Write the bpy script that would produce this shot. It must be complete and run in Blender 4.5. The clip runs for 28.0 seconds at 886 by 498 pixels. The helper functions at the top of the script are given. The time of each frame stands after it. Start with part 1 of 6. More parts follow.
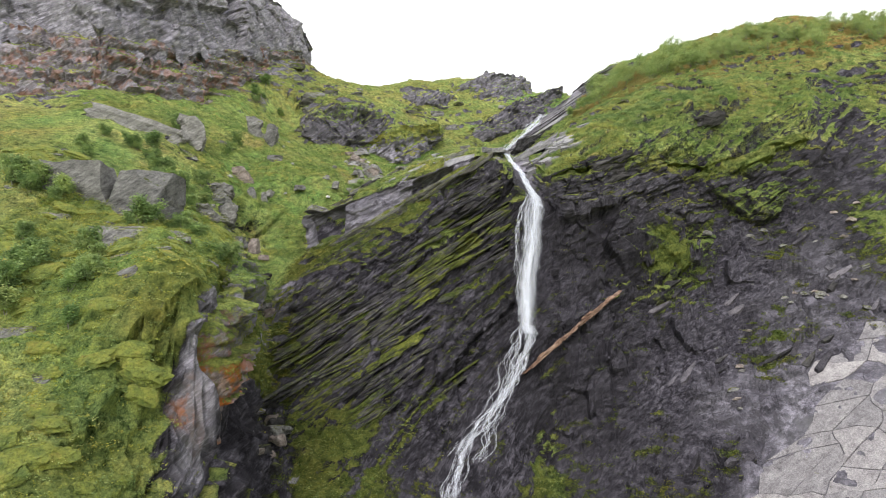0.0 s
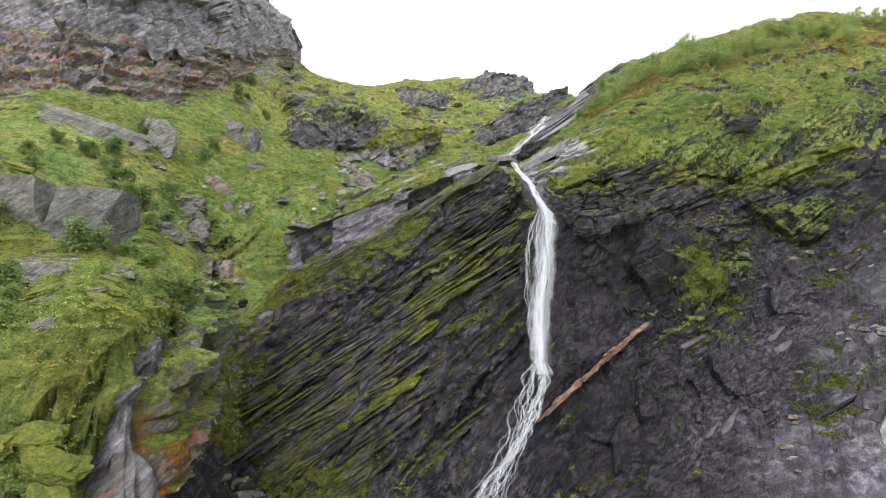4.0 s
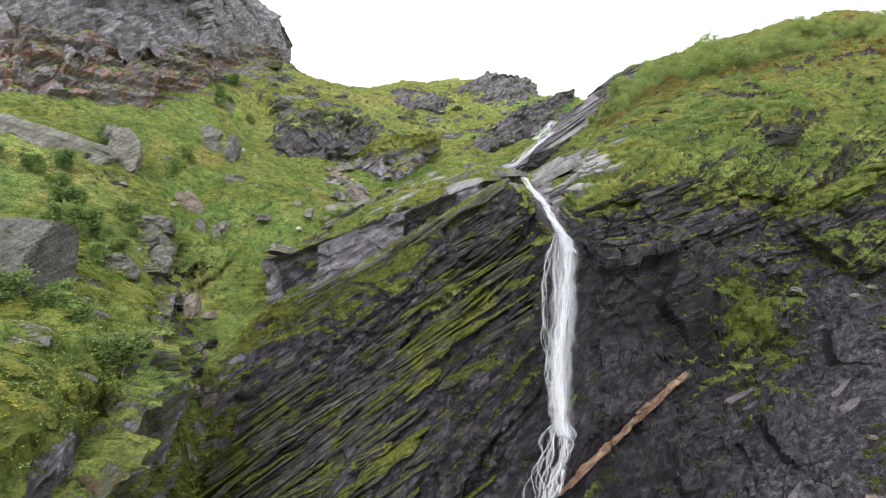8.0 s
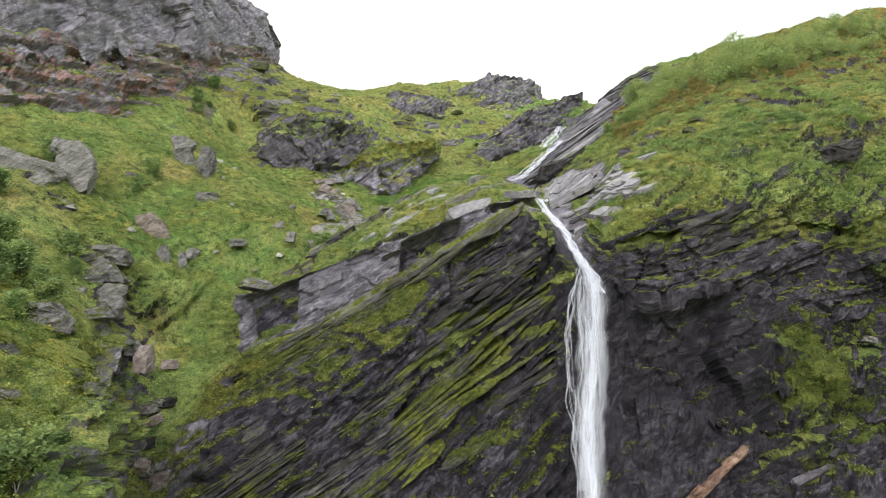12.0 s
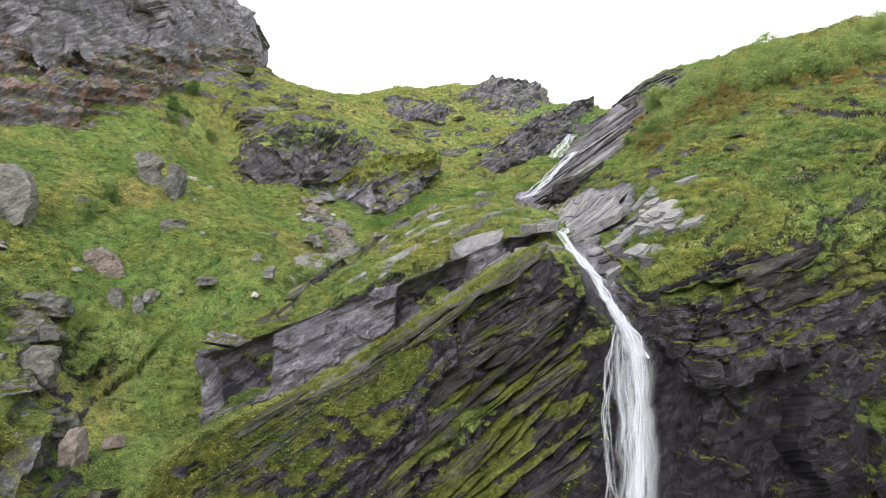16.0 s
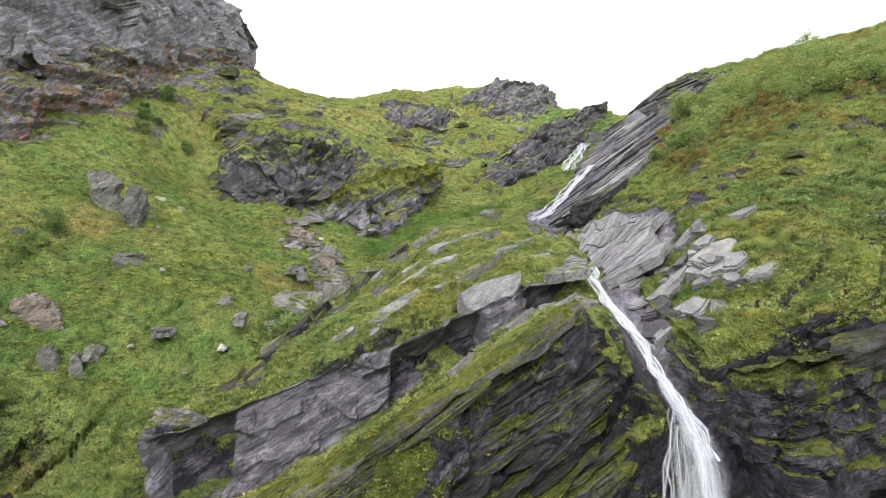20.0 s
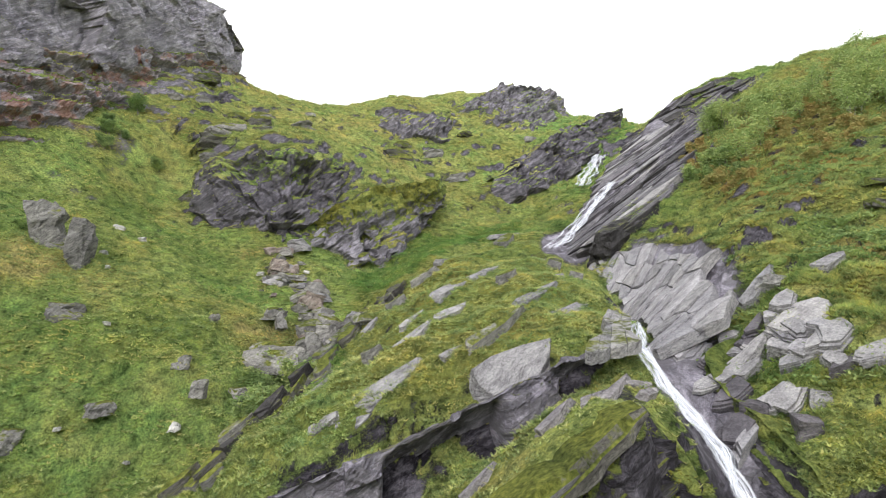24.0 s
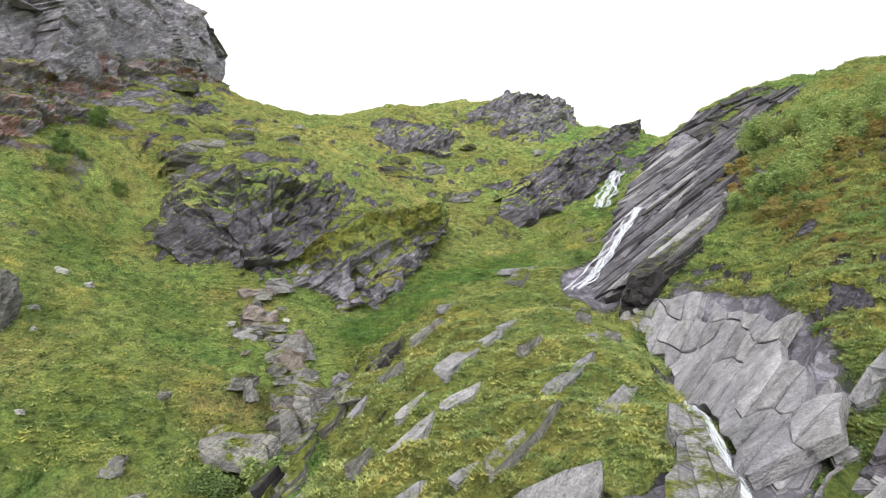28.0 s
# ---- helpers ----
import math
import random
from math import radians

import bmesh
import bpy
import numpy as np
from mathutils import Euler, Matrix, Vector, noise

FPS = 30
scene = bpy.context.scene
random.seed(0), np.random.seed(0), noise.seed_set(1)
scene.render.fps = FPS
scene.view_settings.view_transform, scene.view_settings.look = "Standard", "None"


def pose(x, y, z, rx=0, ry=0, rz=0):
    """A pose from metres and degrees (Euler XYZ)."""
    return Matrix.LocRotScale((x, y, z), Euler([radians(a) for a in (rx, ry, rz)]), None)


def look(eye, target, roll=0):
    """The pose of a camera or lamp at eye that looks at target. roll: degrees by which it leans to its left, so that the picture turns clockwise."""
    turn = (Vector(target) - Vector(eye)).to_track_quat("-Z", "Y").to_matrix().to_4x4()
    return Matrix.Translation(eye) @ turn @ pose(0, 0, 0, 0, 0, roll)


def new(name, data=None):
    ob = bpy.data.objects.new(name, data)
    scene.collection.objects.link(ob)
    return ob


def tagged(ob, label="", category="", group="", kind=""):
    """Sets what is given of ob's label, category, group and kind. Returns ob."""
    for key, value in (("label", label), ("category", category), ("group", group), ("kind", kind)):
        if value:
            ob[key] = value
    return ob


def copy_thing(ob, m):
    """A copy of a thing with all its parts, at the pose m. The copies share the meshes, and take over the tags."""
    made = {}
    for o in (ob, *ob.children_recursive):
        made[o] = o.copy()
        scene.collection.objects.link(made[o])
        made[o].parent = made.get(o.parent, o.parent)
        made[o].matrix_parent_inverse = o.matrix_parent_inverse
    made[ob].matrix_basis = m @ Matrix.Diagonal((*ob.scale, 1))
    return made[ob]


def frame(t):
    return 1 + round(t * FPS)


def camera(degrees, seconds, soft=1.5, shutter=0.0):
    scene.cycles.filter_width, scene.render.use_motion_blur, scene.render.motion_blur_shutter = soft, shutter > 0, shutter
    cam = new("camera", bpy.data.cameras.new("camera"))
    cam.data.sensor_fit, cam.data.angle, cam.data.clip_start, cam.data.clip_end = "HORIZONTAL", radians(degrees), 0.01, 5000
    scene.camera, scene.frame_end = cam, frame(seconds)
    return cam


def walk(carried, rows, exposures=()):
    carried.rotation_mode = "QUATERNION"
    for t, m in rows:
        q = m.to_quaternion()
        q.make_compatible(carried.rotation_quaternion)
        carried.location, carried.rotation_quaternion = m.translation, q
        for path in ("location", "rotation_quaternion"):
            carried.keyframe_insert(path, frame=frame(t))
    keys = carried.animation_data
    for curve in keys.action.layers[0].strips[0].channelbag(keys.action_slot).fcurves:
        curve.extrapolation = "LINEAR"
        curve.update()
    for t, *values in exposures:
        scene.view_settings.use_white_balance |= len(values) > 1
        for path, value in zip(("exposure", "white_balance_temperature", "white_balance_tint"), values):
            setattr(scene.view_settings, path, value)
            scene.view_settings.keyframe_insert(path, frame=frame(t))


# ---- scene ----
cam = camera(76.2, 28.0, soft=0.9)
PATH = [
    (0.0, -0.00, 0.00, 16.00, 98.00, 0.00, 0.00),
    (1.0, -0.07, 1.96, 16.64, 98.00, 0.03, -0.09),
    (2.0, -0.16, 3.89, 17.60, 98.00, 0.05, -0.17),
    (3.0, -0.24, 5.75, 18.54, 97.99, 0.05, -0.25),
    (3.5, -0.28, 6.66, 18.99, 97.99, 0.05, -0.30),
    (5.5, -0.48, 10.45, 20.96, 97.95, 0.02, -0.49),
    (6.0, -0.54, 11.38, 21.45, 97.95, 0.01, -0.54),
    (7.0, -0.67, 13.24, 22.42, 97.93, -0.01, -0.65),
    (8.0, -0.80, 15.11, 23.42, 97.92, -0.01, -0.75),
    (9.0, -0.93, 17.03, 24.41, 97.91, 0.01, -0.84),
    (10.0, -1.02, 18.93, 25.41, 97.90, 0.01, -0.93),
    (11.0, -1.10, 20.86, 26.42, 97.90, 0.03, -0.99),
    (12.0, -1.15, 22.78, 27.49, 97.90, 0.06, -1.04),
    (12.5, -1.18, 23.71, 28.02, 97.90, 0.07, -1.07),
    (14.5, -1.33, 27.46, 30.23, 97.88, 0.17, -1.14),
    (15.0, -1.36, 28.45, 30.82, 97.85, 0.17, -1.14),
    (16.0, -1.39, 30.37, 31.94, 97.79, 0.17, -1.14),
    (17.0, -1.43, 32.27, 33.04, 97.74, 0.16, -1.14),
    (18.0, -1.48, 34.11, 34.09, 97.70, 0.13, -1.16),
    (19.0, -1.53, 35.98, 35.16, 97.68, 0.12, -1.19),
    (20.0, -1.61, 37.87, 36.21, 97.67, 0.12, -1.23),
    (21.0, -1.72, 39.74, 37.23, 97.67, 0.16, -1.26),
    (21.5, -1.77, 40.66, 37.71, 97.67, 0.18, -1.27),
    (23.5, -1.84, 44.36, 39.71, 97.76, 0.26, -1.30),
    (24.0, -1.86, 45.31, 40.27, 97.80, 0.28, -1.31),
    (25.0, -1.91, 47.15, 41.32, 97.87, 0.30, -1.32),
    (26.0, -1.98, 49.03, 42.39, 97.94, 0.30, -1.35),
    (27.0, -2.07, 50.87, 43.45, 98.00, 0.32, -1.40),
    (28.0, -2.16, 52.73, 44.56, 98.05, 0.35, -1.46),
]
walk(cam, [(t, pose(x, y, z, rx, ry, rz)) for t, x, y, z, rx, ry, rz in PATH], [(0.0, 0.04), (12.0, 0.02), (20.0, 0.07), (28.0, 0.14)])

# ---- sky and light: a bright overcast day ----
world = bpy.data.worlds.new("overcast_sky")
scene.world = world
world.use_nodes = True
wn, wl = world.node_tree.nodes, world.node_tree.links
wn.clear()
sky = wn.new("ShaderNodeTexSky")
sky.sky_type, sky.sun_disc = "NISHITA", False
sky.sun_elevation, sky.sun_rotation = radians(55), radians(200)
sky.dust_density, sky.ozone_density = 6.0, 1.0
veil = wn.new("ShaderNodeMixRGB")
veil.inputs[0].default_value = 0.93
veil.inputs[2].default_value = (10.3, 10.5, 10.4, 1)
back = wn.new("ShaderNodeBackground")
back.inputs[1].default_value = 0.14
wout = wn.new("ShaderNodeOutputWorld")
wl.new(sky.outputs[0], veil.inputs[1])
wl.new(veil.outputs[0], back.inputs[0])
wl.new(back.outputs[0], wout.inputs[0])
sun = new("sun", bpy.data.lights.new("sun", "SUN"))
sun.data.energy, sun.data.angle, sun.data.color = 2.3, radians(25), (1.0, 0.97, 0.92)
sun.matrix_world = look((-15, -40, 90), (5, 60, 30))


# ---- materials ----
def mat(name):
    m = bpy.data.materials.new(name)
    m.use_nodes = True
    n, l = m.node_tree.nodes, m.node_tree.links
    return m, n, l, n["Principled BSDF"]


def noise_tex(n, l, scale, detail=6, rough=0.6, vec=None, distort=0.0):
    t = n.new("ShaderNodeTexNoise")
    t.inputs["Scale"].default_value, t.inputs["Detail"].default_value = scale, detail
    t.inputs["Roughness"].default_value, t.inputs["Distortion"].default_value = rough, distort
    if vec is not None:
        l.new(vec, t.inputs["Vector"])
    return t.outputs[0]


def ramp(n, l, fac, stops):
    r = n.new("ShaderNodeValToRGB")
    e = r.color_ramp.elements
    while len(e) < len(stops):
        e.new(0.5)
    for k, (p, c) in enumerate(stops):
        e[k].position, e[k].color = p, (*c, 1)
    l.new(fac, r.inputs[0])
    return r.outputs[0]


def mixc(n, l, fac, a, b, how="MIX"):
    x = n.new("ShaderNodeMixRGB")
    x.blend_type = how
    for k, v in enumerate((fac, a, b)):
        if isinstance(v, (int, float)):
            x.inputs[k].default_value = v
        elif isinstance(v, tuple):
            x.inputs[k].default_value = (*v, 1)
        else:
            l.new(v, x.inputs[k])
    return x.outputs[0]


def math1(n, l, op, a, b=0.0, clamp=False):
    x = n.new("ShaderNodeMath")
    x.operation, x.use_clamp = op, clamp
    for k, v in enumerate((a, b)):
        if isinstance(v, (int, float)):
            x.inputs[k].default_value = v
        else:
            l.new(v, x.inputs[k])
    return x.outputs[0]


def attr(n, name):
    a = n.new("ShaderNodeAttribute")
    a.attribute_name = name
    return a.outputs["Fac"]


def bump(n, l, height, dist, strength, bsdf):
    b = n.new("ShaderNodeBump")
    b.inputs["Distance"].default_value, b.inputs["Strength"].default_value = dist, strength
    l.new(height, b.inputs["Height"])
    l.new(b.outputs[0], bsdf.inputs["Normal"])


DIP = (-0.64, -0.6, 1.0)


def bedded(n, l, pos, squash=9.0):
    """Coordinates stretched along the bedding planes, so that noise in them reads as layers."""
    up = Vector(DIP).normalized()
    side = up.cross(Vector((0, 1, 0))).normalized()
    fwd = up.cross(side).normalized()
    c = n.new("ShaderNodeCombineXYZ")
    for k, (ax, sc) in enumerate(((side, 1.0), (fwd, 1.0), (up, squash))):
        d = n.new("ShaderNodeVectorMath")
        d.operation = "DOT_PRODUCT"
        d.inputs[1].default_value = ax * sc
        l.new(pos, d.inputs[0])
        l.new(d.outputs["Value"], c.inputs[k])
    return c.outputs[0]


def rock_nodes(n, l, base_dark, base_mid, base_light, squash=5.0, crack=0.6):
    """Colour and height of layered rock."""
    g = n.new("ShaderNodeNewGeometry")
    pos = g.outputs["Position"]
    bed = bedded(n, l, pos, squash)
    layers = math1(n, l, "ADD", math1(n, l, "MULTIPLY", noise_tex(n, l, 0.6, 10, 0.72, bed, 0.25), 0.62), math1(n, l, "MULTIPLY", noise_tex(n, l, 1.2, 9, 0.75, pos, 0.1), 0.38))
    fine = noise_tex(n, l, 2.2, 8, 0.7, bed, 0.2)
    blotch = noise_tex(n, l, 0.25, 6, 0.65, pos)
    # rock tones; base_dark in the low layers also paints in crevice shade
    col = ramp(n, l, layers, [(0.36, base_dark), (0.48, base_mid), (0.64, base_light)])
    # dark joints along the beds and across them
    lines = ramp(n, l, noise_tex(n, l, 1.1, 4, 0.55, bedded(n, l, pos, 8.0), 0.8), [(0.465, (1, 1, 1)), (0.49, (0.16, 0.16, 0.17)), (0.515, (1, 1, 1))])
    vo = n.new("ShaderNodeTexVoronoi")
    vo.feature = "DISTANCE_TO_EDGE"
    vo.inputs["Scale"].default_value = 0.55
    l.new(bedded(n, l, pos, 2.6), vo.inputs["Vector"])
    cross = ramp(n, l, vo.outputs["Distance"], [(0.0, (0.3, 0.3, 0.31)), (0.035, (1, 1, 1))])
    dot = n.new("ShaderNodeVectorMath")
    dot.operation = "DOT_PRODUCT"
    dot.inputs[1].default_value = Vector(DIP).normalized()
    l.new(g.outputs["Normal"], dot.inputs[0])
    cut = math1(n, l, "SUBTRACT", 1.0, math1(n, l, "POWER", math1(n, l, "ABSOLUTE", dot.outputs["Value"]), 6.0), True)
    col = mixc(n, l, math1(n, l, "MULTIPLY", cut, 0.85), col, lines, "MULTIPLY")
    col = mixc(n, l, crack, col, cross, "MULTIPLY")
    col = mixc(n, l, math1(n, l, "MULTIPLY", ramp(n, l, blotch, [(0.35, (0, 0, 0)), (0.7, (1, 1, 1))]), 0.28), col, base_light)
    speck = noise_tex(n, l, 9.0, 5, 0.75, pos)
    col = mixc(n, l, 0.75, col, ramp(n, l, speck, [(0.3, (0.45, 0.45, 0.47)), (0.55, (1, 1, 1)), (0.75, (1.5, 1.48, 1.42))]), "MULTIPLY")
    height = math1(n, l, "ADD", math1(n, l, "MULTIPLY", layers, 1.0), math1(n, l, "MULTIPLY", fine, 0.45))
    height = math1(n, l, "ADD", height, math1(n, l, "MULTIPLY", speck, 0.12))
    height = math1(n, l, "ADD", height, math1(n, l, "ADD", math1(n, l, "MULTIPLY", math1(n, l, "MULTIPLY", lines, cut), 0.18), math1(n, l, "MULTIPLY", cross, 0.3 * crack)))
    return col, height, pos


def terrain_material():
    m, n, l, b = mat("mountain_ground")
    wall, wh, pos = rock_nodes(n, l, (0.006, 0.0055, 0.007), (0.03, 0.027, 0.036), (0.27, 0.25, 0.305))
    wet = attr(n, "wet")
    pale = attr(n, "pale")
    rust = attr(n, "rust")
    # bare, dry and lichen-grey rock against wet dark rock
    tint = noise_tex(n, l, 0.5, 9, 0.66, bedded(n, l, pos, 2.2), 0.15)
    dry = ramp(n, l, tint, [(0.3, (0.10, 0.096, 0.11)), (0.45, (0.27, 0.262, 0.285)), (0.57, (0.41, 0.40, 0.425)), (0.72, (0.6, 0.59, 0.61))])
    dry = mixc(n, l, 0.45, dry, mixc(n, l, 1.0, wall, (6.0, 6.0, 6.15), "MULTIPLY"))
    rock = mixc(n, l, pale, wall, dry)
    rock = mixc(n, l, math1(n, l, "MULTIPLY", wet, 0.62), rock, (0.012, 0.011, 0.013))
    rn = ramp(n, l, noise_tex(n, l, 0.7, 5, 0.6, pos), [(0.42, (0, 0, 0)), (0.6, (1, 1, 1))])
    rock = mixc(n, l, math1(n, l, "MULTIPLY", rust, math1(n, l, "ADD", math1(n, l, "MULTIPLY", rn, 0.5), 0.3)), rock, mixc(n, l, 1.0, (0.33, 0.22, 0.16), ramp(n, l, noise_tex(n, l, 3.0, 6, 0.7, pos), [(0.3, (0.4, 0.4, 0.42)), (0.7, (1.3, 1.25, 1.2))]), "MULTIPLY"))
    spots = ramp(n, l, noise_tex(n, l, 0.55, 4, 0.6, pos), [(0.5, (0, 0, 0)), (0.58, (1, 1, 1))])
    rock = mixc(n, l, math1(n, l, "MULTIPLY", rust, spots), rock, (0.5, 0.17, 0.05))
    # streaks of purple slate
    streak = noise_tex(n, l, 1.5, 9, 0.75, bedded(n, l, pos, 3.5), 0.2)
    slate = ramp(n, l, streak, [(0.36, (0.018, 0.016, 0.022)), (0.5, (0.068, 0.062, 0.08)), (0.66, (0.22, 0.205, 0.245))])
    rock = mixc(n, l, attr(n, "purple"), rock, slate)
    # grass, heather and moss
    tone = noise_tex(n, l, 0.12, 6, 0.62, pos)
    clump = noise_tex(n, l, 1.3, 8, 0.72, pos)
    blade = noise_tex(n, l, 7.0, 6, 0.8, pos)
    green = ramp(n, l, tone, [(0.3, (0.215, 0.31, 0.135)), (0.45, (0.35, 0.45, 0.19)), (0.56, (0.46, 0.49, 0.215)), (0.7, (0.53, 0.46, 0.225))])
    # dark stops of clump and blade paint shade into the turf's hollows
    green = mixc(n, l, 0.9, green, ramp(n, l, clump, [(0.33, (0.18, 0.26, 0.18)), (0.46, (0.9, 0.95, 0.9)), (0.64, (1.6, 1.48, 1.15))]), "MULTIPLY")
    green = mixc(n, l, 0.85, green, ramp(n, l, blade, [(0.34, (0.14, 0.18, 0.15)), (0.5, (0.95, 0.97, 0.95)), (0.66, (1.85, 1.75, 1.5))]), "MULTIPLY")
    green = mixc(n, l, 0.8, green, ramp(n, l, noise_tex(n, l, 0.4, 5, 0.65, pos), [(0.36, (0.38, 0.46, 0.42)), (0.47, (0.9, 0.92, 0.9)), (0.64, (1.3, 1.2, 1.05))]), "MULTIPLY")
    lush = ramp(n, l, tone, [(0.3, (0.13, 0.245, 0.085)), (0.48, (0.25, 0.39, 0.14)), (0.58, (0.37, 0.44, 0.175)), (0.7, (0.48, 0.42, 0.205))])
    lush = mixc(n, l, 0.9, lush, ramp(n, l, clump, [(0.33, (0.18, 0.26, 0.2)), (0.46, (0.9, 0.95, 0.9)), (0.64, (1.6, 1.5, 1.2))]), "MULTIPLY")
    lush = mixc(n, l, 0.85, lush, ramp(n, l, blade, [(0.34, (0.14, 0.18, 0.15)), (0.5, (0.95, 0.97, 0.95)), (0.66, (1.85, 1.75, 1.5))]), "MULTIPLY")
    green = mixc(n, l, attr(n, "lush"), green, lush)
    moss = attr(n, "moss")
    mossy = ramp(n, l, clump, [(0.34, (0.03, 0.038, 0.012)), (0.47, (0.16, 0.17, 0.04)), (0.64, (0.37, 0.345, 0.08))])
    green = mixc(n, l, moss, green, mossy)
    olive = ramp(n, l, clump, [(0.3, (0.03, 0.04, 0.013)), (0.5, (0.13, 0.155, 0.04)), (0.68, (0.27, 0.28, 0.075))])
    green = mixc(n, l, attr(n, "olive"), green, olive)
    fern = attr(n, "fern")
    green = mixc(n, l, math1(n, l, "MULTIPLY", fern, 0.55), green, mixc(n, l, 1.0, (0.2, 0.38, 0.11), ramp(n, l, clump, [(0.3, (0.3, 0.4, 0.3)), (0.7, (1.5, 1.4, 1.3))]), "MULTIPLY"))
    heath = math1(n, l, "MULTIPLY", attr(n, "heath"), ramp(n, l, noise_tex(n, l, 0.35, 6, 0.7, pos), [(0.36, (0, 0, 0)), (0.56, (1, 1, 1))]))
    green = mixc(n, l, math1(n, l, "MULTIPLY", heath, 0.9), green, mixc(n, l, 1.0, (0.36, 0.27, 0.10), ramp(n, l, clump, [(0.3, (0.35, 0.4, 0.4)), (0.7, (1.5, 1.35, 1.2))]), "MULTIPLY"))
    # where the turf ends: broken by clumps and by the layers
    edge = math1(n, l, "ADD", attr(n, "grass"), math1(n, l, "MULTIPLY", math1(n, l, "SUBTRACT", clump, 0.5), 1.1))
    edge = math1(n, l, "ADD", edge, math1(n, l, "MULTIPLY", math1(n, l, "SUBTRACT", noise_tex(n, l, 0.5, 6, 0.65, bedded(n, l, pos, 4.5)), 0.5), 0.7))
    edge = math1(n, l, "ADD", edge, math1(n, l, "MULTIPLY", math1(n, l, "SUBTRACT", blade, 0.5), 0.9))
    k = ramp(n, l, edge, [(0.36, (0, 0, 0)), (0.66, (1, 1, 1))])
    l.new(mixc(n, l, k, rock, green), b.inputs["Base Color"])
    rough = mixc(n, l, math1(n, l, "MULTIPLY", wet, 0.9), (0.82, 0.82, 0.82), (0.24, 0.24, 0.24))
    l.new(mixc(n, l, k, rough, (0.95, 0.95, 0.95)), b.inputs["Roughness"])
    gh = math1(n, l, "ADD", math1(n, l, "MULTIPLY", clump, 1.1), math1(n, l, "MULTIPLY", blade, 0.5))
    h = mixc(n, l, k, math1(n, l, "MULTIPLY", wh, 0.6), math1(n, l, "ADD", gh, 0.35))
    bump(n, l, h, 0.9, 1.0, b)
    l.new(mixc(n, l, k, mixc(n, l, wet, (0.05, 0.05, 0.05), (0.17, 0.17, 0.17)), (0.04, 0.04, 0.04)), b.inputs["Specular IOR Level"])
    return m


def stone_material(name, dark, mid, light, moss=0.35, squash=7.0, rough=0.85, spread_=0.9, level=0.5):
    m, n, l, b = mat(name)
    col, h, pos = rock_nodes(n, l, dark, mid, light, squash, 0.12)
    tc = n.new("ShaderNodeTexCoord")
    mp = n.new("ShaderNodeMapping")
    mp.inputs["Scale"].default_value = (0.35, 2.6, 2.6)
    l.new(tc.outputs["Object"], mp.inputs[0])
    streak = noise_tex(n, l, 1.6, 8, 0.7, mp.outputs[0], 0.4)
    col = mixc(n, l, 0.45, col, ramp(n, l, streak, [(0.36, (0.45, 0.44, 0.47)), (0.5, (0.95, 0.95, 0.96)), (0.66, (1.3, 1.29, 1.3))]), "MULTIPLY")
    h = math1(n, l, "ADD", h, math1(n, l, "MULTIPLY", streak, 0.2))
    ob = n.new("ShaderNodeObjectInfo")
    col = mixc(n, l, 0.5, col, ramp(n, l, ob.outputs["Random"], [(0.0, (0.6, 0.6, 0.62)), (1.0, (1.35, 1.32, 1.28))]), "MULTIPLY")
    if moss:
        g = n.new("ShaderNodeNewGeometry")
        sep = n.new("ShaderNodeSeparateXYZ")
        l.new(g.outputs["Normal"], sep.inputs[0])
        mn = noise_tex(n, l, spread_, 9, 0.72, pos)
        up = math1(n, l, "ADD", math1(n, l, "MULTIPLY", sep.outputs["Z"], level), mn)
        k = ramp(n, l, math1(n, l, "ADD", up, moss - 0.5), [(0.69, (0, 0, 0)), (0.79, (1, 1, 1))])
        mc = ramp(n, l, noise_tex(n, l, 4.0, 6, 0.7, pos), [(0.3, (0.03, 0.04, 0.013)), (0.5, (0.13, 0.15, 0.04)), (0.7, (0.27, 0.285, 0.08))])
        mc = mixc(n, l, 1.0, mc, ramp(n, l, noise_tex(n, l, 0.25, 4, 0.6, pos), [(0.36, (0.5, 0.55, 0.55)), (0.62, (1.15, 1.1, 0.95))]), "MULTIPLY")
        col = mixc(n, l, k, col, mc)
    l.new(col, b.inputs["Base Color"])
    b.inputs["Roughness"].default_value = rough
    b.inputs["Specular IOR Level"].default_value = 0.08 if rough > 0.5 else 0.2
    bump(n, l, h, 0.35, 0.9, b)
    return m


def water_material(name, lo, hi, across=3.0, down=0.16, soft_edge=0.5):
    m, n, l, b = mat(name)
    uv = n.new("ShaderNodeUVMap")
    mp = n.new("ShaderNodeMapping")
    mp.inputs["Scale"].default_value = (across, down, 1)
    l.new(uv.outputs[0], mp.inputs[0])
    s = noise_tex(n, l, 2.0, 8, 0.65, mp.outputs[0], 0.6)
    a = ramp(n, l, s, [(lo, (0, 0, 0)), (hi, (1, 1, 1))])
    sep = n.new("ShaderNodeSeparateXYZ")
    l.new(uv.outputs[0], sep.inputs[0])
    # thin towards both edges of a strand
    x = math1(n, l, "SUBTRACT", sep.outputs["X"], math1(n, l, "FLOOR", sep.outputs["X"]))
    edge = math1(n, l, "MULTIPLY", math1(n, l, "MULTIPLY", x, math1(n, l, "SUBTRACT", 1.0, x)), 4.0)
    a = math1(n, l, "MULTIPLY", a, math1(n, l, "POWER", edge, soft_edge), True)
    l.new(a, b.inputs["Alpha"])
    b.inputs["Base Color"].default_value = (0.8, 0.83, 0.94, 1)
    b.inputs["Roughness"].default_value = 0.45
    return m


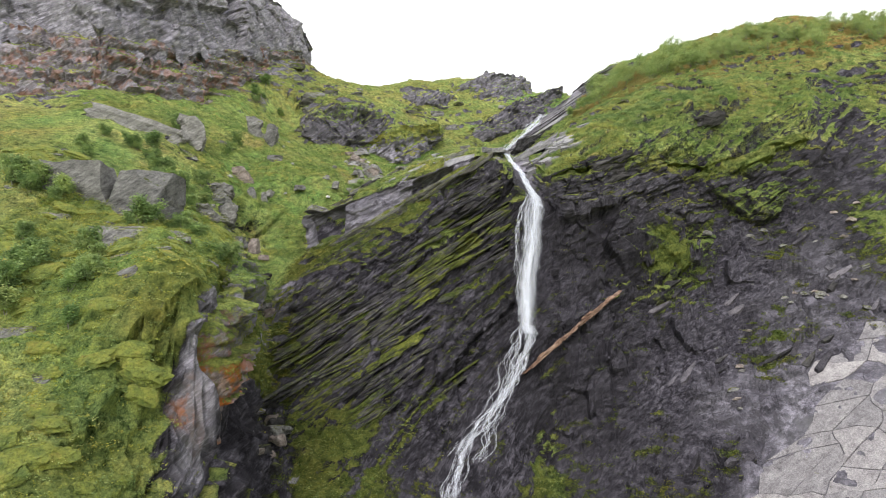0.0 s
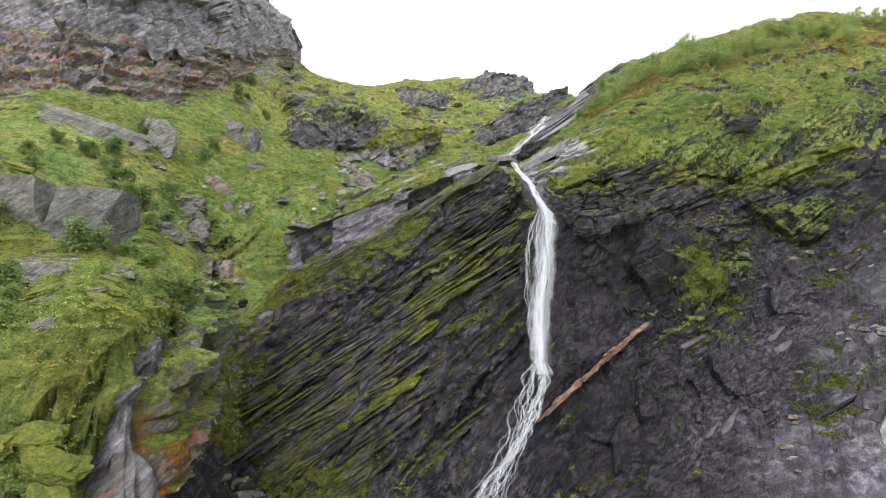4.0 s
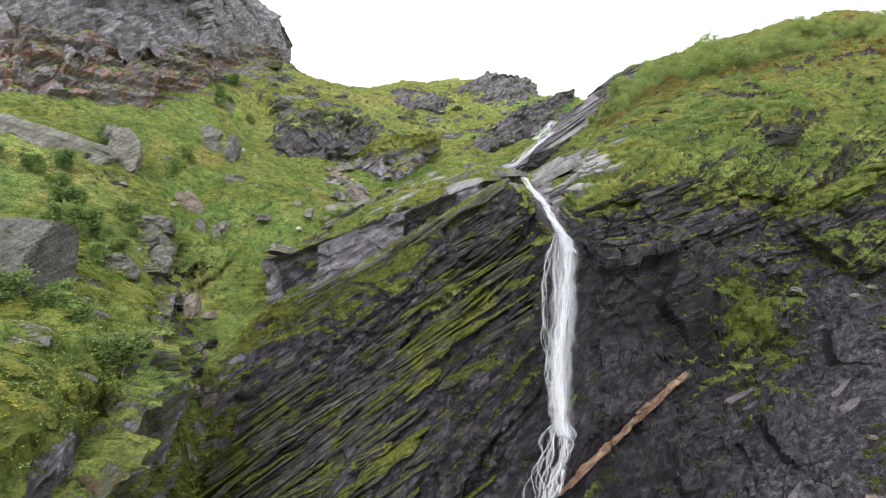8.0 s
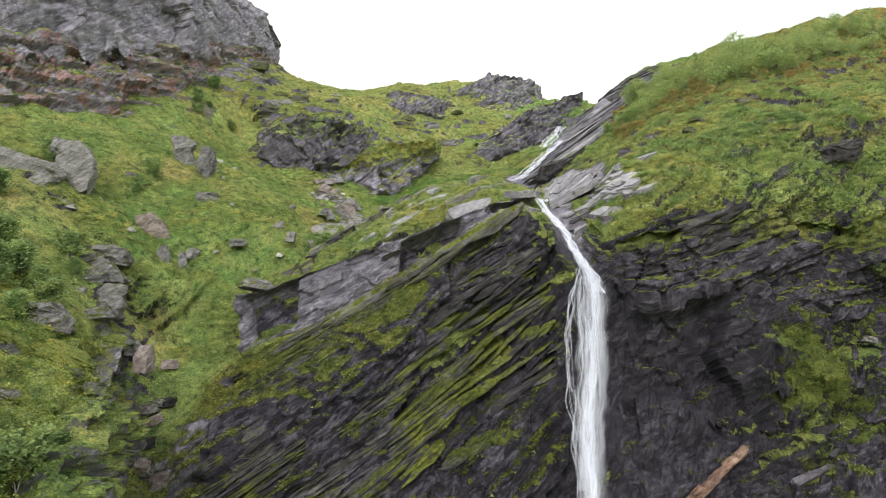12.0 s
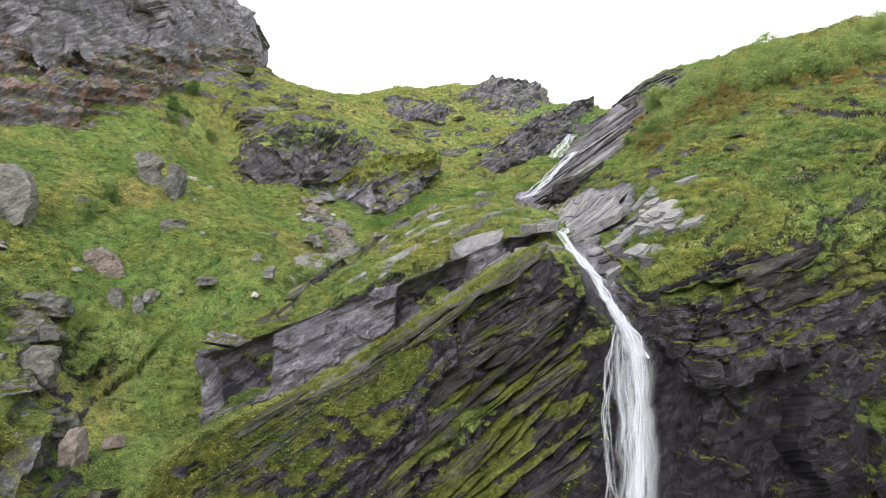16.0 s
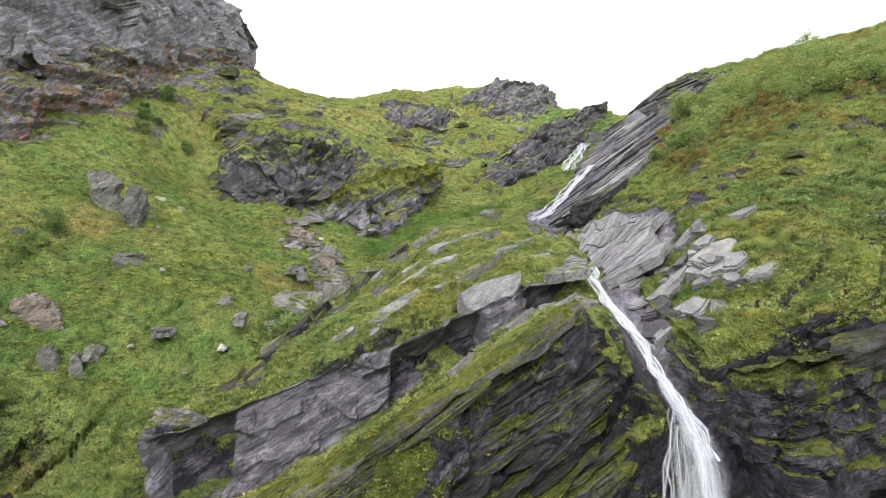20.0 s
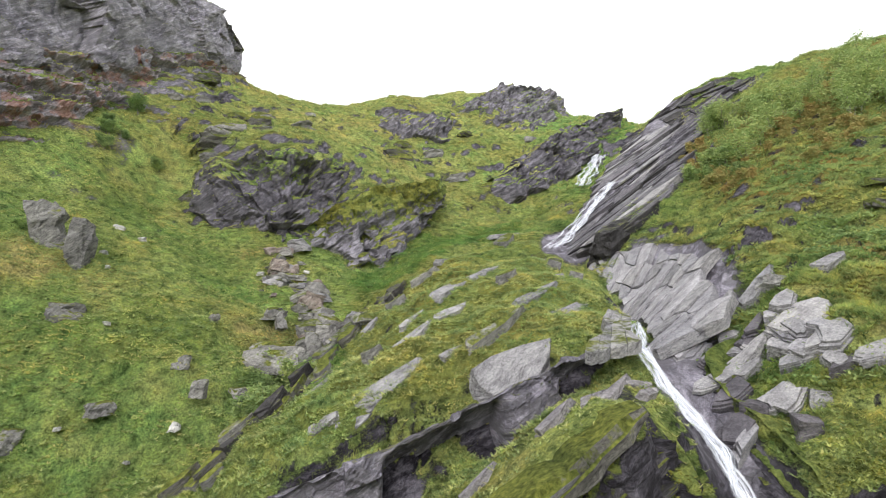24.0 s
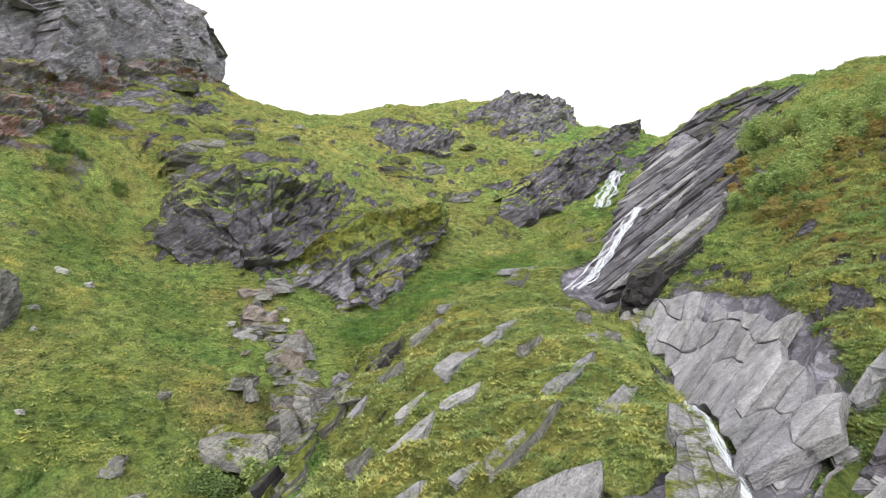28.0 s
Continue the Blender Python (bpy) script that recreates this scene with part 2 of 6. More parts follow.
def leaf_material(name, stops, clumps=0.0):
    m, n, l, b = mat(name)
    g = n.new("ShaderNodeNewGeometry")
    ob = n.new("ShaderNodeObjectInfo")
    mixr = math1(n, l, "ADD", math1(n, l, "MULTIPLY", g.outputs["Random Per Island"], 0.55), math1(n, l, "MULTIPLY", ob.outputs["Random"], 0.45))
    col = ramp(n, l, mixr, stops)
    if clumps:
        pos = g.outputs["Position"]
        col = mixc(n, l, clumps, col, ramp(n, l, noise_tex(n, l, 1.1, 5, 0.7, pos), [(0.36, (0.22, 0.3, 0.24)), (0.48, (0.9, 0.95, 0.9)), (0.62, (1.55, 1.45, 1.2))]), "MULTIPLY")
        col = mixc(n, l, clumps, col, ramp(n, l, noise_tex(n, l, 0.22, 5, 0.65, pos), [(0.38, (0.66, 0.8, 0.7)), (0.52, (1, 1, 1)), (0.64, (1.25, 1.06, 0.95))]), "MULTIPLY")
    l.new(col, b.inputs["Base Color"])
    b.inputs["Roughness"].default_value = 0.7
    b.inputs["Specular IOR Level"].default_value = 0.25
    t = n.new("ShaderNodeBsdfTranslucent")
    l.new(col, t.inputs[0])
    mx = n.new("ShaderNodeMixShader")
    mx.inputs[0].default_value = 0.45
    l.new(b.outputs[0], mx.inputs[1])
    l.new(t.outputs[0], mx.inputs[2])
    l.new(mx.outputs[0], n["Material Output"].inputs[0])
    return m


M_GROUND = terrain_material()
M_SLAB = stone_material("grey_slate", (0.14, 0.136, 0.146), (0.33, 0.322, 0.342), (0.5, 0.49, 0.51), 0.16, rough=0.6)
M_PALE = stone_material("pale_purple_slab", (0.15, 0.14, 0.15), (0.33, 0.31, 0.33), (0.47, 0.45, 0.465), 0.16)
M_BOULDER = stone_material("lichen_grey_rock", (0.09, 0.088, 0.09), (0.24, 0.234, 0.232), (0.45, 0.44, 0.43), 0.36)
M_TONGUE = stone_material("grassy_slate", (0.14, 0.136, 0.146), (0.33, 0.322, 0.342), (0.5, 0.49, 0.51), 0.24, rough=0.6)
M_MOSSY_BROW = stone_material("mossy_brow_slate", (0.12, 0.116, 0.12), (0.26, 0.25, 0.26), (0.42, 0.41, 0.42), 0.7)
M_PAVE = stone_material("lilac_grey_slate", (0.17, 0.165, 0.185), (0.36, 0.35, 0.385), (0.52, 0.51, 0.55), 0.05, rough=0.5)
M_DARK = stone_material("dark_wet_rock", (0.016, 0.015, 0.016), (0.05, 0.047, 0.05), (0.13, 0.125, 0.13), 0.25, rough=0.55)
M_BED = stone_material("bedded_cliff_rock", (0.010, 0.0095, 0.0112), (0.044, 0.041, 0.048), (0.25, 0.235, 0.27), 0.54, 9.0, 0.6, 0.3, 0.34)
M_MOSSBED = stone_material("mossy_bedded_rock", (0.010, 0.0095, 0.0112), (0.05, 0.047, 0.055), (0.27, 0.255, 0.285), 0.68, 9.0, 0.6, 0.3, 0.34)
M_MOSS, _n, _l, _b = mat("moss_cushions")
_g = _n.new("ShaderNodeNewGeometry").outputs["Position"]
_c = mixc(_n, _l, 0.85, ramp(_n, _l, noise_tex(_n, _l, 0.8, 6, 0.7, _g), [(0.35, (0.12, 0.17, 0.04)), (0.55, (0.24, 0.265, 0.05)), (0.68, (0.30, 0.27, 0.06))]), ramp(_n, _l, noise_tex(_n, _l, 6.0, 7, 0.75, _g), [(0.32, (0.25, 0.3, 0.25)), (0.5, (1, 1, 1)), (0.68, (1.5, 1.45, 1.3))]), "MULTIPLY")
_l.new(_c, _b.inputs["Base Color"])
_b.inputs["Roughness"].default_value = 0.95
bump(_n, _l, noise_tex(_n, _l, 5.0, 8, 0.75, _g), 0.3, 1.0, _b)
M_PURPLE = stone_material("purple_wet_slate", (0.05, 0.046, 0.056), (0.13, 0.12, 0.14), (0.27, 0.25, 0.285), 0.05, rough=0.4)
M_WETSLAB = stone_material("wet_dark_slate", (0.03, 0.028, 0.034), (0.085, 0.08, 0.095), (0.24, 0.23, 0.255), 0.05, rough=0.35)
M_PURPLEDARK = stone_material("purple_black_rock", (0.008, 0.007, 0.0095), (0.034, 0.03, 0.039), (0.15, 0.138, 0.162), 0.1, rough=0.4)
M_HUMP = stone_material("moss_capped_rock", (0.04, 0.038, 0.038), (0.13, 0.125, 0.12), (0.26, 0.25, 0.24), 0.62)
M_WHITE = stone_material("white_quartz", (0.4, 0.39, 0.38), (0.6, 0.59, 0.58), (0.75, 0.74, 0.73), 0.0)
M_PINK = stone_material("pale_pink_stone", (0.16, 0.12, 0.11), (0.32, 0.26, 0.24), (0.5, 0.45, 0.42), 0.1)
M_RUST = stone_material("rust_brown_rock", (0.03, 0.022, 0.02), (0.2, 0.115, 0.085), (0.5, 0.36, 0.28), 0.12)
M_WATER = water_material("white_water", 0.44, 0.78, 2.6, 0.5, 1.0)
M_CASCADE = water_material("cascade_water", 0.39, 0.7, 2.2, 0.45, 0.9)
M_SHEET = water_material("white_water_sheet", 0.39, 1.15, 1.6, 0.16, 1.4)
M_VEIL = water_material("falling_water_veil", 0.34, 2.6, 2.6, 0.09, 1.5)
M_LEAF = leaf_material("birch_leaves", [(0.0, (0.22, 0.3, 0.11)), (0.4, (0.32, 0.42, 0.16)), (0.75, (0.43, 0.49, 0.19)), (1.0, (0.56, 0.52, 0.18))])
M_RUSTLEAF = leaf_material("autumn_heath_leaves", [(0.0, (0.28, 0.31, 0.12)), (0.4, (0.38, 0.34, 0.13)), (0.7, (0.42, 0.32, 0.13)), (1.0, (0.44, 0.28, 0.12))])
M_WILLOW = leaf_material("willow_leaves", [(0.0, (0.16, 0.23, 0.10)), (0.5, (0.27, 0.36, 0.15)), (1.0, (0.4, 0.46, 0.2))], 0.7)
M_FERN = leaf_material("fern_leaves", [(0.0, (0.13, 0.23, 0.07)), (0.5, (0.22, 0.35, 0.11)), (1.0, (0.32, 0.44, 0.15))], 0.7)
M_MOSSLEAF = leaf_material("moss_tufts", [(0.0, (0.06, 0.08, 0.022)), (0.4, (0.14, 0.165, 0.04)), (0.8, (0.26, 0.275, 0.07)), (1.0, (0.34, 0.33, 0.09))], 0.9)
M_FRESHMOSS = leaf_material("fresh_moss_tufts", [(0.0, (0.16, 0.22, 0.05)), (0.5, (0.33, 0.36, 0.08)), (1.0, (0.5, 0.46, 0.12))], 0.8)
M_GRASS = leaf_material("grass_blades", [(0.0, (0.21, 0.29, 0.125)), (0.35, (0.37, 0.45, 0.195)), (0.7, (0.5, 0.52, 0.24)), (1.0, (0.6, 0.54, 0.29))], 0.9)
M_BARK, _n, _l, _b = mat("birch_bark")
_l.new(ramp(_n, _l, noise_tex(_n, _l, 6.0), [(0.35, (0.09, 0.075, 0.06)), (0.65, (0.32, 0.3, 0.27))]), _b.inputs["Base Color"])


# ---- the mountainside: break lines of the terrain, in metres (x east, y up the valley, z height) ----
LINES = {
    "valley_floor": [(-60, -30, -12), (0, -30, -14), (60, -30, -12), (-40, 0, -4), (0, 10, -8), (40, 10, -6), (0, 30, -3), (14, 38, -2)],
    "buttress_foot": [(-48, 20, 6), (-30, 24, 6), (-20, 27, 7.6), (-16, 32, 6.5), (-14.2, 40, 4.6), (-13.5, 46, 3.5)],
    "buttress_face": [(-45, 33, 17), (-26.3, 34, 15.4), (-22.7, 33, 13.4), (-19.5, 31.7, 11.8), (-15.8, 34.4, 11.0)],
    "buttress_edge": [(-15.6, 36.5, 17.0), (-15.6, 40, 18.6), (-16.9, 45, 20.2), (-19, 52, 22.8), (-21.2, 58, 25), (-24.2, 65.5, 27.2), (-25.2, 70, 28)],
    "buttress_back": [(-18, 41, 20.6), (-19.4, 45.5, 21.6), (-21.4, 52, 23.2), (-23.8, 58, 26), (-26, 63.5, 28.6)],
    "buttress_wall_foot": [(-14, 41, 6), (-15, 45, 7), (-16.9, 51, 10), (-19.2, 57, 14), (-21.1, 61, 18), (-23.2, 66, 23)],
    "buttress_top": [(-48, 44, 28), (-37, 46, 27.6), (-26, 44, 21.8), (-22.4, 43.7, 23.2), (-19, 38, 20.4)],
    "left_shelf": [(-58, 56, 36), (-36, 56, 31.5), (-26, 52, 26.3), (-27.6, 68, 32), (-42, 66, 41)],
    "left_slope": [(-60, 72, 46), (-44, 72, 44.5), (-35, 73, 41.6), (-28.6, 77.8, 37.2), (-25.7, 75.4, 34.2), (-23, 73, 31)],
    "left_slope_upper": [(-37, 86, 49), (-29.5, 88, 46.6), (-23, 86, 43), (-17, 84.5, 40.5), (-17.2, 80.7, 37.4), (-23.1, 80.5, 38.7)],
    "crag_foot": [(-95, 66, 46), (-65, 70, 47), (-48, 75, 48), (-43.5, 84, 51), (-40.4, 94, 54.9), (-36.5, 108, 64), (-33.5, 122, 74.5), (-33, 131, 79), (-33.4, 138, 81)],
    "crag_mid": [(-68, 78, 56), (-54, 83, 56), (-49.5, 90, 58), (-47, 97, 64), (-42, 113, 74.5), (-39, 122, 80)],
    "crag_brow": [(-100, 84, 80), (-74, 86, 82), (-58, 90, 84), (-52, 100, 87), (-48, 111, 89), (-44.5, 121, 89.5), (-41, 127, 88.5), (-37.5, 134, 87), (-35.4, 139, 83.5)],
    "crag_top": [(-120, 110, 92), (-70, 110, 94), (-52, 135, 92), (-44, 150, 83)],
    "upper_left_grass": [(-30.5, 112, 63.6), (-30, 122, 70), (-25, 127, 73.6), (-18.6, 130, 73.2), (-35, 98, 54), (-31, 104, 53.5)],
    "dark_crag_foot": [(-31.2, 104.5, 53.5), (-25.7, 103, 50.4), (-19.5, 102, 49.4), (-16.2, 101.5, 48.6), (-13.5, 106, 51.5)],
    "dark_crag_brow": [(-29.5, 110, 60), (-23.8, 110, 60.8), (-18.5, 109, 60.4), (-14.5, 112, 60.6), (-12.6, 116, 62.3)],
    "ridge": [(-18.8, 131, 73.3), (-13.1, 145, 81.6), (2.6, 150, 85), (13, 153, 87), (18, 154, 87.6), (26, 158, 85)],
    "ridge_face_foot": [(-8, 128, 68), (2, 132, 68.5), (12, 138, 72.5), (22, 146, 78)],
    "ridge_back": [(-25, 190, 66), (0, 195, 68), (40, 185, 64), (90, 190, 66), (-90, 200, 70), (140, 150, 70)],
    "crest_rock": [(21.5, 132, 69.5), (26, 137, 75), (30.5, 138, 77.2), (31.6, 136.5, 73.5)],
    "middle_grass": [(3, 118, 56.4), (10.5, 116.6, 53.8), (18, 128, 63.5), (-3.5, 110, 51.2), (6, 104, 49), (-6.4, 104, 47.6), (-10, 102, 46.6)],
    "stream_upper": [(23.5, 127, 63.6), (20, 121, 59.5), (17.5, 117, 56.8), (17.6, 108, 53.3), (13.5, 103, 50), (10.8, 99.4, 47), (11.6, 95, 44.2), (12.1, 90, 41.9), (12.1, 85, 40.7), (11.2, 81.9, 40.1), (10.2, 78, 39.3), (9.2, 75, 38.7), (8.6, 73.4, 38.5)],
    "chute": [(8.9, 71.6, 36.8), (9.8, 70, 35), (10.1, 67.9, 32.9), (10.6, 66.2, 31.3), (11, 64.9, 29.6)],
    "rubble": [(-11, 97.5, 44.3), (-8.6, 95.5, 42.2), (-7.3, 92, 39.6), (-9.6, 87, 36.4), (-11.6, 81, 33.6), (-14.2, 77, 31.4), (-19.5, 74.6, 28.8), (-22.4, 72, 26.8)],
    "green_slab": [(2, 85.5, 43.5), (6.6, 92, 45.8), (8, 86, 43.4), (7.6, 80, 41.2), (-4, 88, 41.6), (-8, 81, 37)],
    "bank_edge": [(7.3, 73.8, 39.7), (8.3, 78, 40.9), (9.4, 82, 42), (10.1, 86, 42.9), (10.2, 92, 44.7), (9.8, 97, 46.5)],
    "spur_edge": [(-5.6, 92, 42.6), (-7.9, 87, 40), (-9.8, 81, 37.2), (-12.2, 77.2, 34.8), (-15.6, 74.8, 32)],
    "slab_bed": [(17, 94.2, 48.4), (22.5, 100, 54), (28.5, 107, 60.4), (34, 113, 66.8)],
    "slab_brow": [(-17.0, 74.6, 31), (-15.2, 72.6, 30.8), (-10, 72.6, 33.3), (-4, 72.9, 35.6), (0.5, 73.6, 37.5), (4.5, 74.4, 39), (8.6, 75.4, 39.4)],
    "slab_foot": [(-16.2, 70.9, 26.4), (-10, 71.4, 28.6), (-4, 71.9, 31), (0.5, 72.6, 33.4), (4.5, 73.4, 35.7), (8, 74.2, 37)],
    "wall_brow": [(-15.5, 66, 25.2), (-11.5, 65.9, 26.8), (-7, 64.9, 29), (-3.4, 65.2, 31), (0.2, 65.5, 33.2), (3.9, 66, 35.3), (6, 67, 36.7), (8.2, 69.6, 36.9)],
    "wall_upper": [(-16.5, 63.5, 21.5), (-9.6, 62, 24.2), (-4.5, 61.8, 26.4), (1.8, 64.4, 28), (6, 65.2, 30.6), (9, 65.4, 30.4)],
    "wall_middle": [(-18, 60.5, 16), (-12, 59, 17.6), (-6.5, 57.6, 16.9), (-4, 58.8, 20.5), (2.6, 58.6, 15.9), (8.8, 60, 16.6), (9.6, 62.2, 22)],
    "wall_foot": [(-14.6, 50, 5), (-8.4, 49.7, 5.4), (-4.5, 56, 12), (1, 50.5, 1.6), (5.5, 54.5, 6.2), (10, 55, 3.4), (15.3, 51, 1.8), (18, 53.4, 6)],
    "right_wall": [(12, 62.6, 20), (13.4, 62.5, 23.4), (17.2, 62.7, 26.8), (14.8, 63.4, 29), (20.3, 61, 17), (19.4, 61.5, 19.6), (27.2, 62.2, 23), (23, 63, 27), (36.5, 64.7, 30.8)],
    "overhang_brow": [(12.6, 66.6, 34), (16, 66, 35), (19, 65.4, 35.6), (22, 65.3, 36.3), (25.8, 66.2, 36.2), (29, 66, 35.4), (33, 66.2, 35.6), (38.1, 67, 37)],
    "overhang_foot": [(12.8, 64.6, 30), (16.5, 64, 31), (20, 64, 31.5), (24, 64.2, 30.8), (29, 64, 30), (33, 64.2, 30)],
    "right_scree": [(28.4, 56.1, 16.1), (30.7, 56.4, 17.4), (36.2, 50.4, 15.8), (44.3, 56, 23.4), (47, 65.5, 34.9), (24.5, 49, 6.6), (33.6, 44, 11), (27.2, 40, 4.8), (20.8, 47, 2.6)],
    "right_far": [(60, 50, 26), (75, 60, 38), (95, 50, 40), (60, 30, 8), (100, 20, 10)],
    "right_ledges": [(17.7, 70.6, 40.3), (22.7, 71.5, 42), (16.2, 79, 44), (22.8, 81.6, 47.2), (32.2, 71.3, 45.2), (30.5, 75, 46.3), (39.3, 72, 46), (46.6, 68, 43)],
    "slab_shelf": [(14.2, 74, 39.6), (14.8, 84, 43.2), (16.2, 91, 46.4), (18.6, 98.3, 51)],
    "right_slope": [(23.3, 97, 54.6), (25.8, 92.7, 53.4), (32.7, 96.6, 58.4), (47.4, 83.1, 55.5), (60, 78, 54)],
    "right_skyline": [(28, 126, 67.4), (32, 122, 71.2), (38.5, 118.5, 74), (45, 116.5, 75), (55.7, 114, 76.6), (64, 111.5, 77.7), (71, 110, 79.3), (88, 105, 73.6), (120, 100, 66)],
    "right_back": [(60, 145, 66), (90, 135, 66), (40, 150, 66)],
}


def resample(line, step=3.0):
    out = []
    for a, b in zip(line, line[1:]):
        a, b = np.array(a, float), np.array(b, float)
        k = max(1, int(np.linalg.norm(b - a) / step))
        out += [a + (b - a) * i / k for i in range(k)]
    return out + [np.array(line[-1], float)]


SCATTERED = ("right_wall", "right_scree", "middle_grass", "valley_floor", "right_far", "right_ledges", "wall_foot", "ridge_back",
             "left_shelf", "green_slab", "upper_left_grass", "left_slope_upper", "right_slope", "crag_top", "right_back")
CT = np.array([p for k, v in LINES.items() for p in (np.array(v, float) if k in SCATTERED else resample(v))])


def spread(points):
    """Drop a point that lies within 0.4 m of an earlier one."""
    keep = []
    for p in points:
        if all((p[0] - q[0]) ** 2 + (p[1] - q[1]) ** 2 > 0.16 for q in keep):
            keep.append(p)
    return np.array(keep)


CT = spread(CT)
_d = np.linalg.norm(CT[:, None, :2] - CT[None, :, :2], axis=2)
_n0 = len(CT)
_A = np.zeros((_n0 + 3, _n0 + 3))
_A[:_n0, :_n0] = _d - 0.25 * np.eye(_n0)
_A[:_n0, _n0], _A[:_n0, _n0 + 1:] = 1, CT[:, :2]
_A[_n0:, :_n0] = _A[:_n0, _n0:].T
_S = np.linalg.solve(_A, np.concatenate([CT[:, 2], np.zeros(3)]))


def base_height(x, y):
    out = np.empty(len(x))
    for i in range(0, len(x), 20000):
        q = np.stack([x[i:i + 20000], y[i:i + 20000]], 1)
        d = np.sqrt((q[:, :1] - CT[None, :, 0]) ** 2 + (q[:, 1:] - CT[None, :, 1]) ** 2)
        out[i:i + 20000] = d @ _S[:_n0] + _S[_n0] + q @ _S[_n0 + 1:]
    return out


def hash3(i, j, k, seed):
    h = (i.astype(np.int64) * 374761393 + j.astype(np.int64) * 668265263 + k.astype(np.int64) * 2147483647 + seed * 1274126177) & 0xFFFFFFFF
    h = ((h ^ (h >> 13)) * 1274126177) & 0xFFFFFFFF
    return ((h ^ (h >> 16)) & 0xFFFF) / 65535.0


def vnoise(x, y, z, seed=0):
    """Smooth noise from -1 to 1."""
    i, j, k = np.floor(x), np.floor(y), np.floor(z)
    u, v, w = x - i, y - j, z - k
    u, v, w = (a * a * (3 - 2 * a) for a in (u, v, w))
    tot = 0
    for di in (0, 1):
        for dj in (0, 1):
            for dk in (0, 1):
                tot = tot + hash3(i + di, j + dj, k + dk, seed) * (u if di else 1 - u) * (v if dj else 1 - v) * (w if dk else 1 - w)
    return tot * 2 - 1


def fbm(x, y, z, octaves=4, seed=0):
    t, a = 0, 1.0
    for o in range(octaves):
        t = t + a * vnoise(x * 2 ** o, y * 2 ** o, z * 2 ** o, seed + o)
        a *= 0.5
    return t


def smooth(a, b, v):
    t = np.clip((v - a) / (b - a), 0, 1)
    return t * t * (3 - 2 * t)


def axis(cuts):
    """Grid lines: (from, to, step) one after the other."""
    out = [np.arange(a, b, s) for a, b, s in cuts]
    return np.concatenate(out + [[cuts[-1][1]]])


XS = axis([(-1800, -300, 300), (-300, -120, 30), (-120, -62, 2.0), (-62, -34, 0.4), (-34, 40, 0.2), (40, 62, 0.4), (62, 120, 1.5), (120, 300, 30), (300, 1800, 300)])
YS = axis([(-1500, -300, 300), (-300, -40, 30), (-40, 24, 3.0), (24, 46, 0.25), (46, 76, 0.11), (76, 100, 0.25), (100, 135, 0.35), (135, 162, 0.6), (162, 220, 4), (220, 400, 30), (400, 2000, 320)])
GX, GY = np.meshgrid(XS, YS)
gx, gy = GX.ravel(), GY.ravel()
cx, cy = np.clip(gx, -118, 138), np.clip(gy, -38, 215)
bz = base_height(cx, cy)
BZ = bz.reshape(GX.shape)
dzy, dzx = np.gradient(BZ, YS, XS)
sl = np.hypot(dzx, dzy).ravel()
wallness = smooth(0.95, 1.9, sl)
slope_x, slope_y = dzx.ravel(), dzy.ravel()
near = (gx > -110) & (gx < 120) & (gy > 10) & (gy < 200)
# rolling and hummocky turf
bz = bz + near * smooth(92, 102, gy) * 0.8 * fbm(gx / 8, gy / 8, bz / 8, 3, 15) + near * smooth(12, 20, gx) * smooth(66, 70, gy) * 0.45 * fbm(gx / 6, gy / 6, bz / 6, 3, 16)
bare = [(14.8, 84, 3.2, 10.5, -6), (20.5, 108, 3.6, 13, -38), (12.5, 101, 3.5, 6, -30), (27, 117, 3, 10, -42), 
        (29, 43, 9, 6, 40), (10.4, 72, 1.8, 6, 0)]


def patch(x0, y0, rx, ry, turn=0.0):
    """An oval of ground with a soft edge."""
    c, s = math.cos(radians(turn)), math.sin(radians(turn))
    u, v = ((gx - x0) * c + (gy - y0) * s) / rx, (-(gx - x0) * s + (gy - y0) * c) / ry
    return smooth(1.25, 0.6, np.hypot(u, v))


smooth_rock = np.maximum.reduce([patch(*b) for b in bare if b[0] > 5])
amp = (0.35 + 0.25 * wallness) * near * (1 - 0.75 * smooth_rock)
bz = bz + amp * fbm(gx / 5, gy / 5, bz / 5, 4, 3) + 0.11 * near * fbm(gx / 0.9, gy / 0.9, bz / 0.9, 3, 8) * (1 - 0.6 * wallness)
# bedding: blocks of rock between parallel planes stand out by different amounts
upper_left = smooth(-30, -34, gx) * smooth(70, 74, gy)
dipx = np.where(upper_left > 0.5, -0.1, -0.6)
dipy = np.where(upper_left > 0.5, -0.22, -0.62)
strat = bz + dipx * gx + dipy * gy + 0.35 * fbm(gx / 9, gy / 9, bz / 9, 2, 21)
along = gx * 0.9 + gy * 0.3


def blocks(level, run, thick, length, seed):
    lay = np.floor(level / thick)
    off = hash3(lay, lay * 0, lay * 0, seed) * 7
    blk = np.floor(run / length + off)
    return hash3(lay, blk, lay * 0, seed + 5)


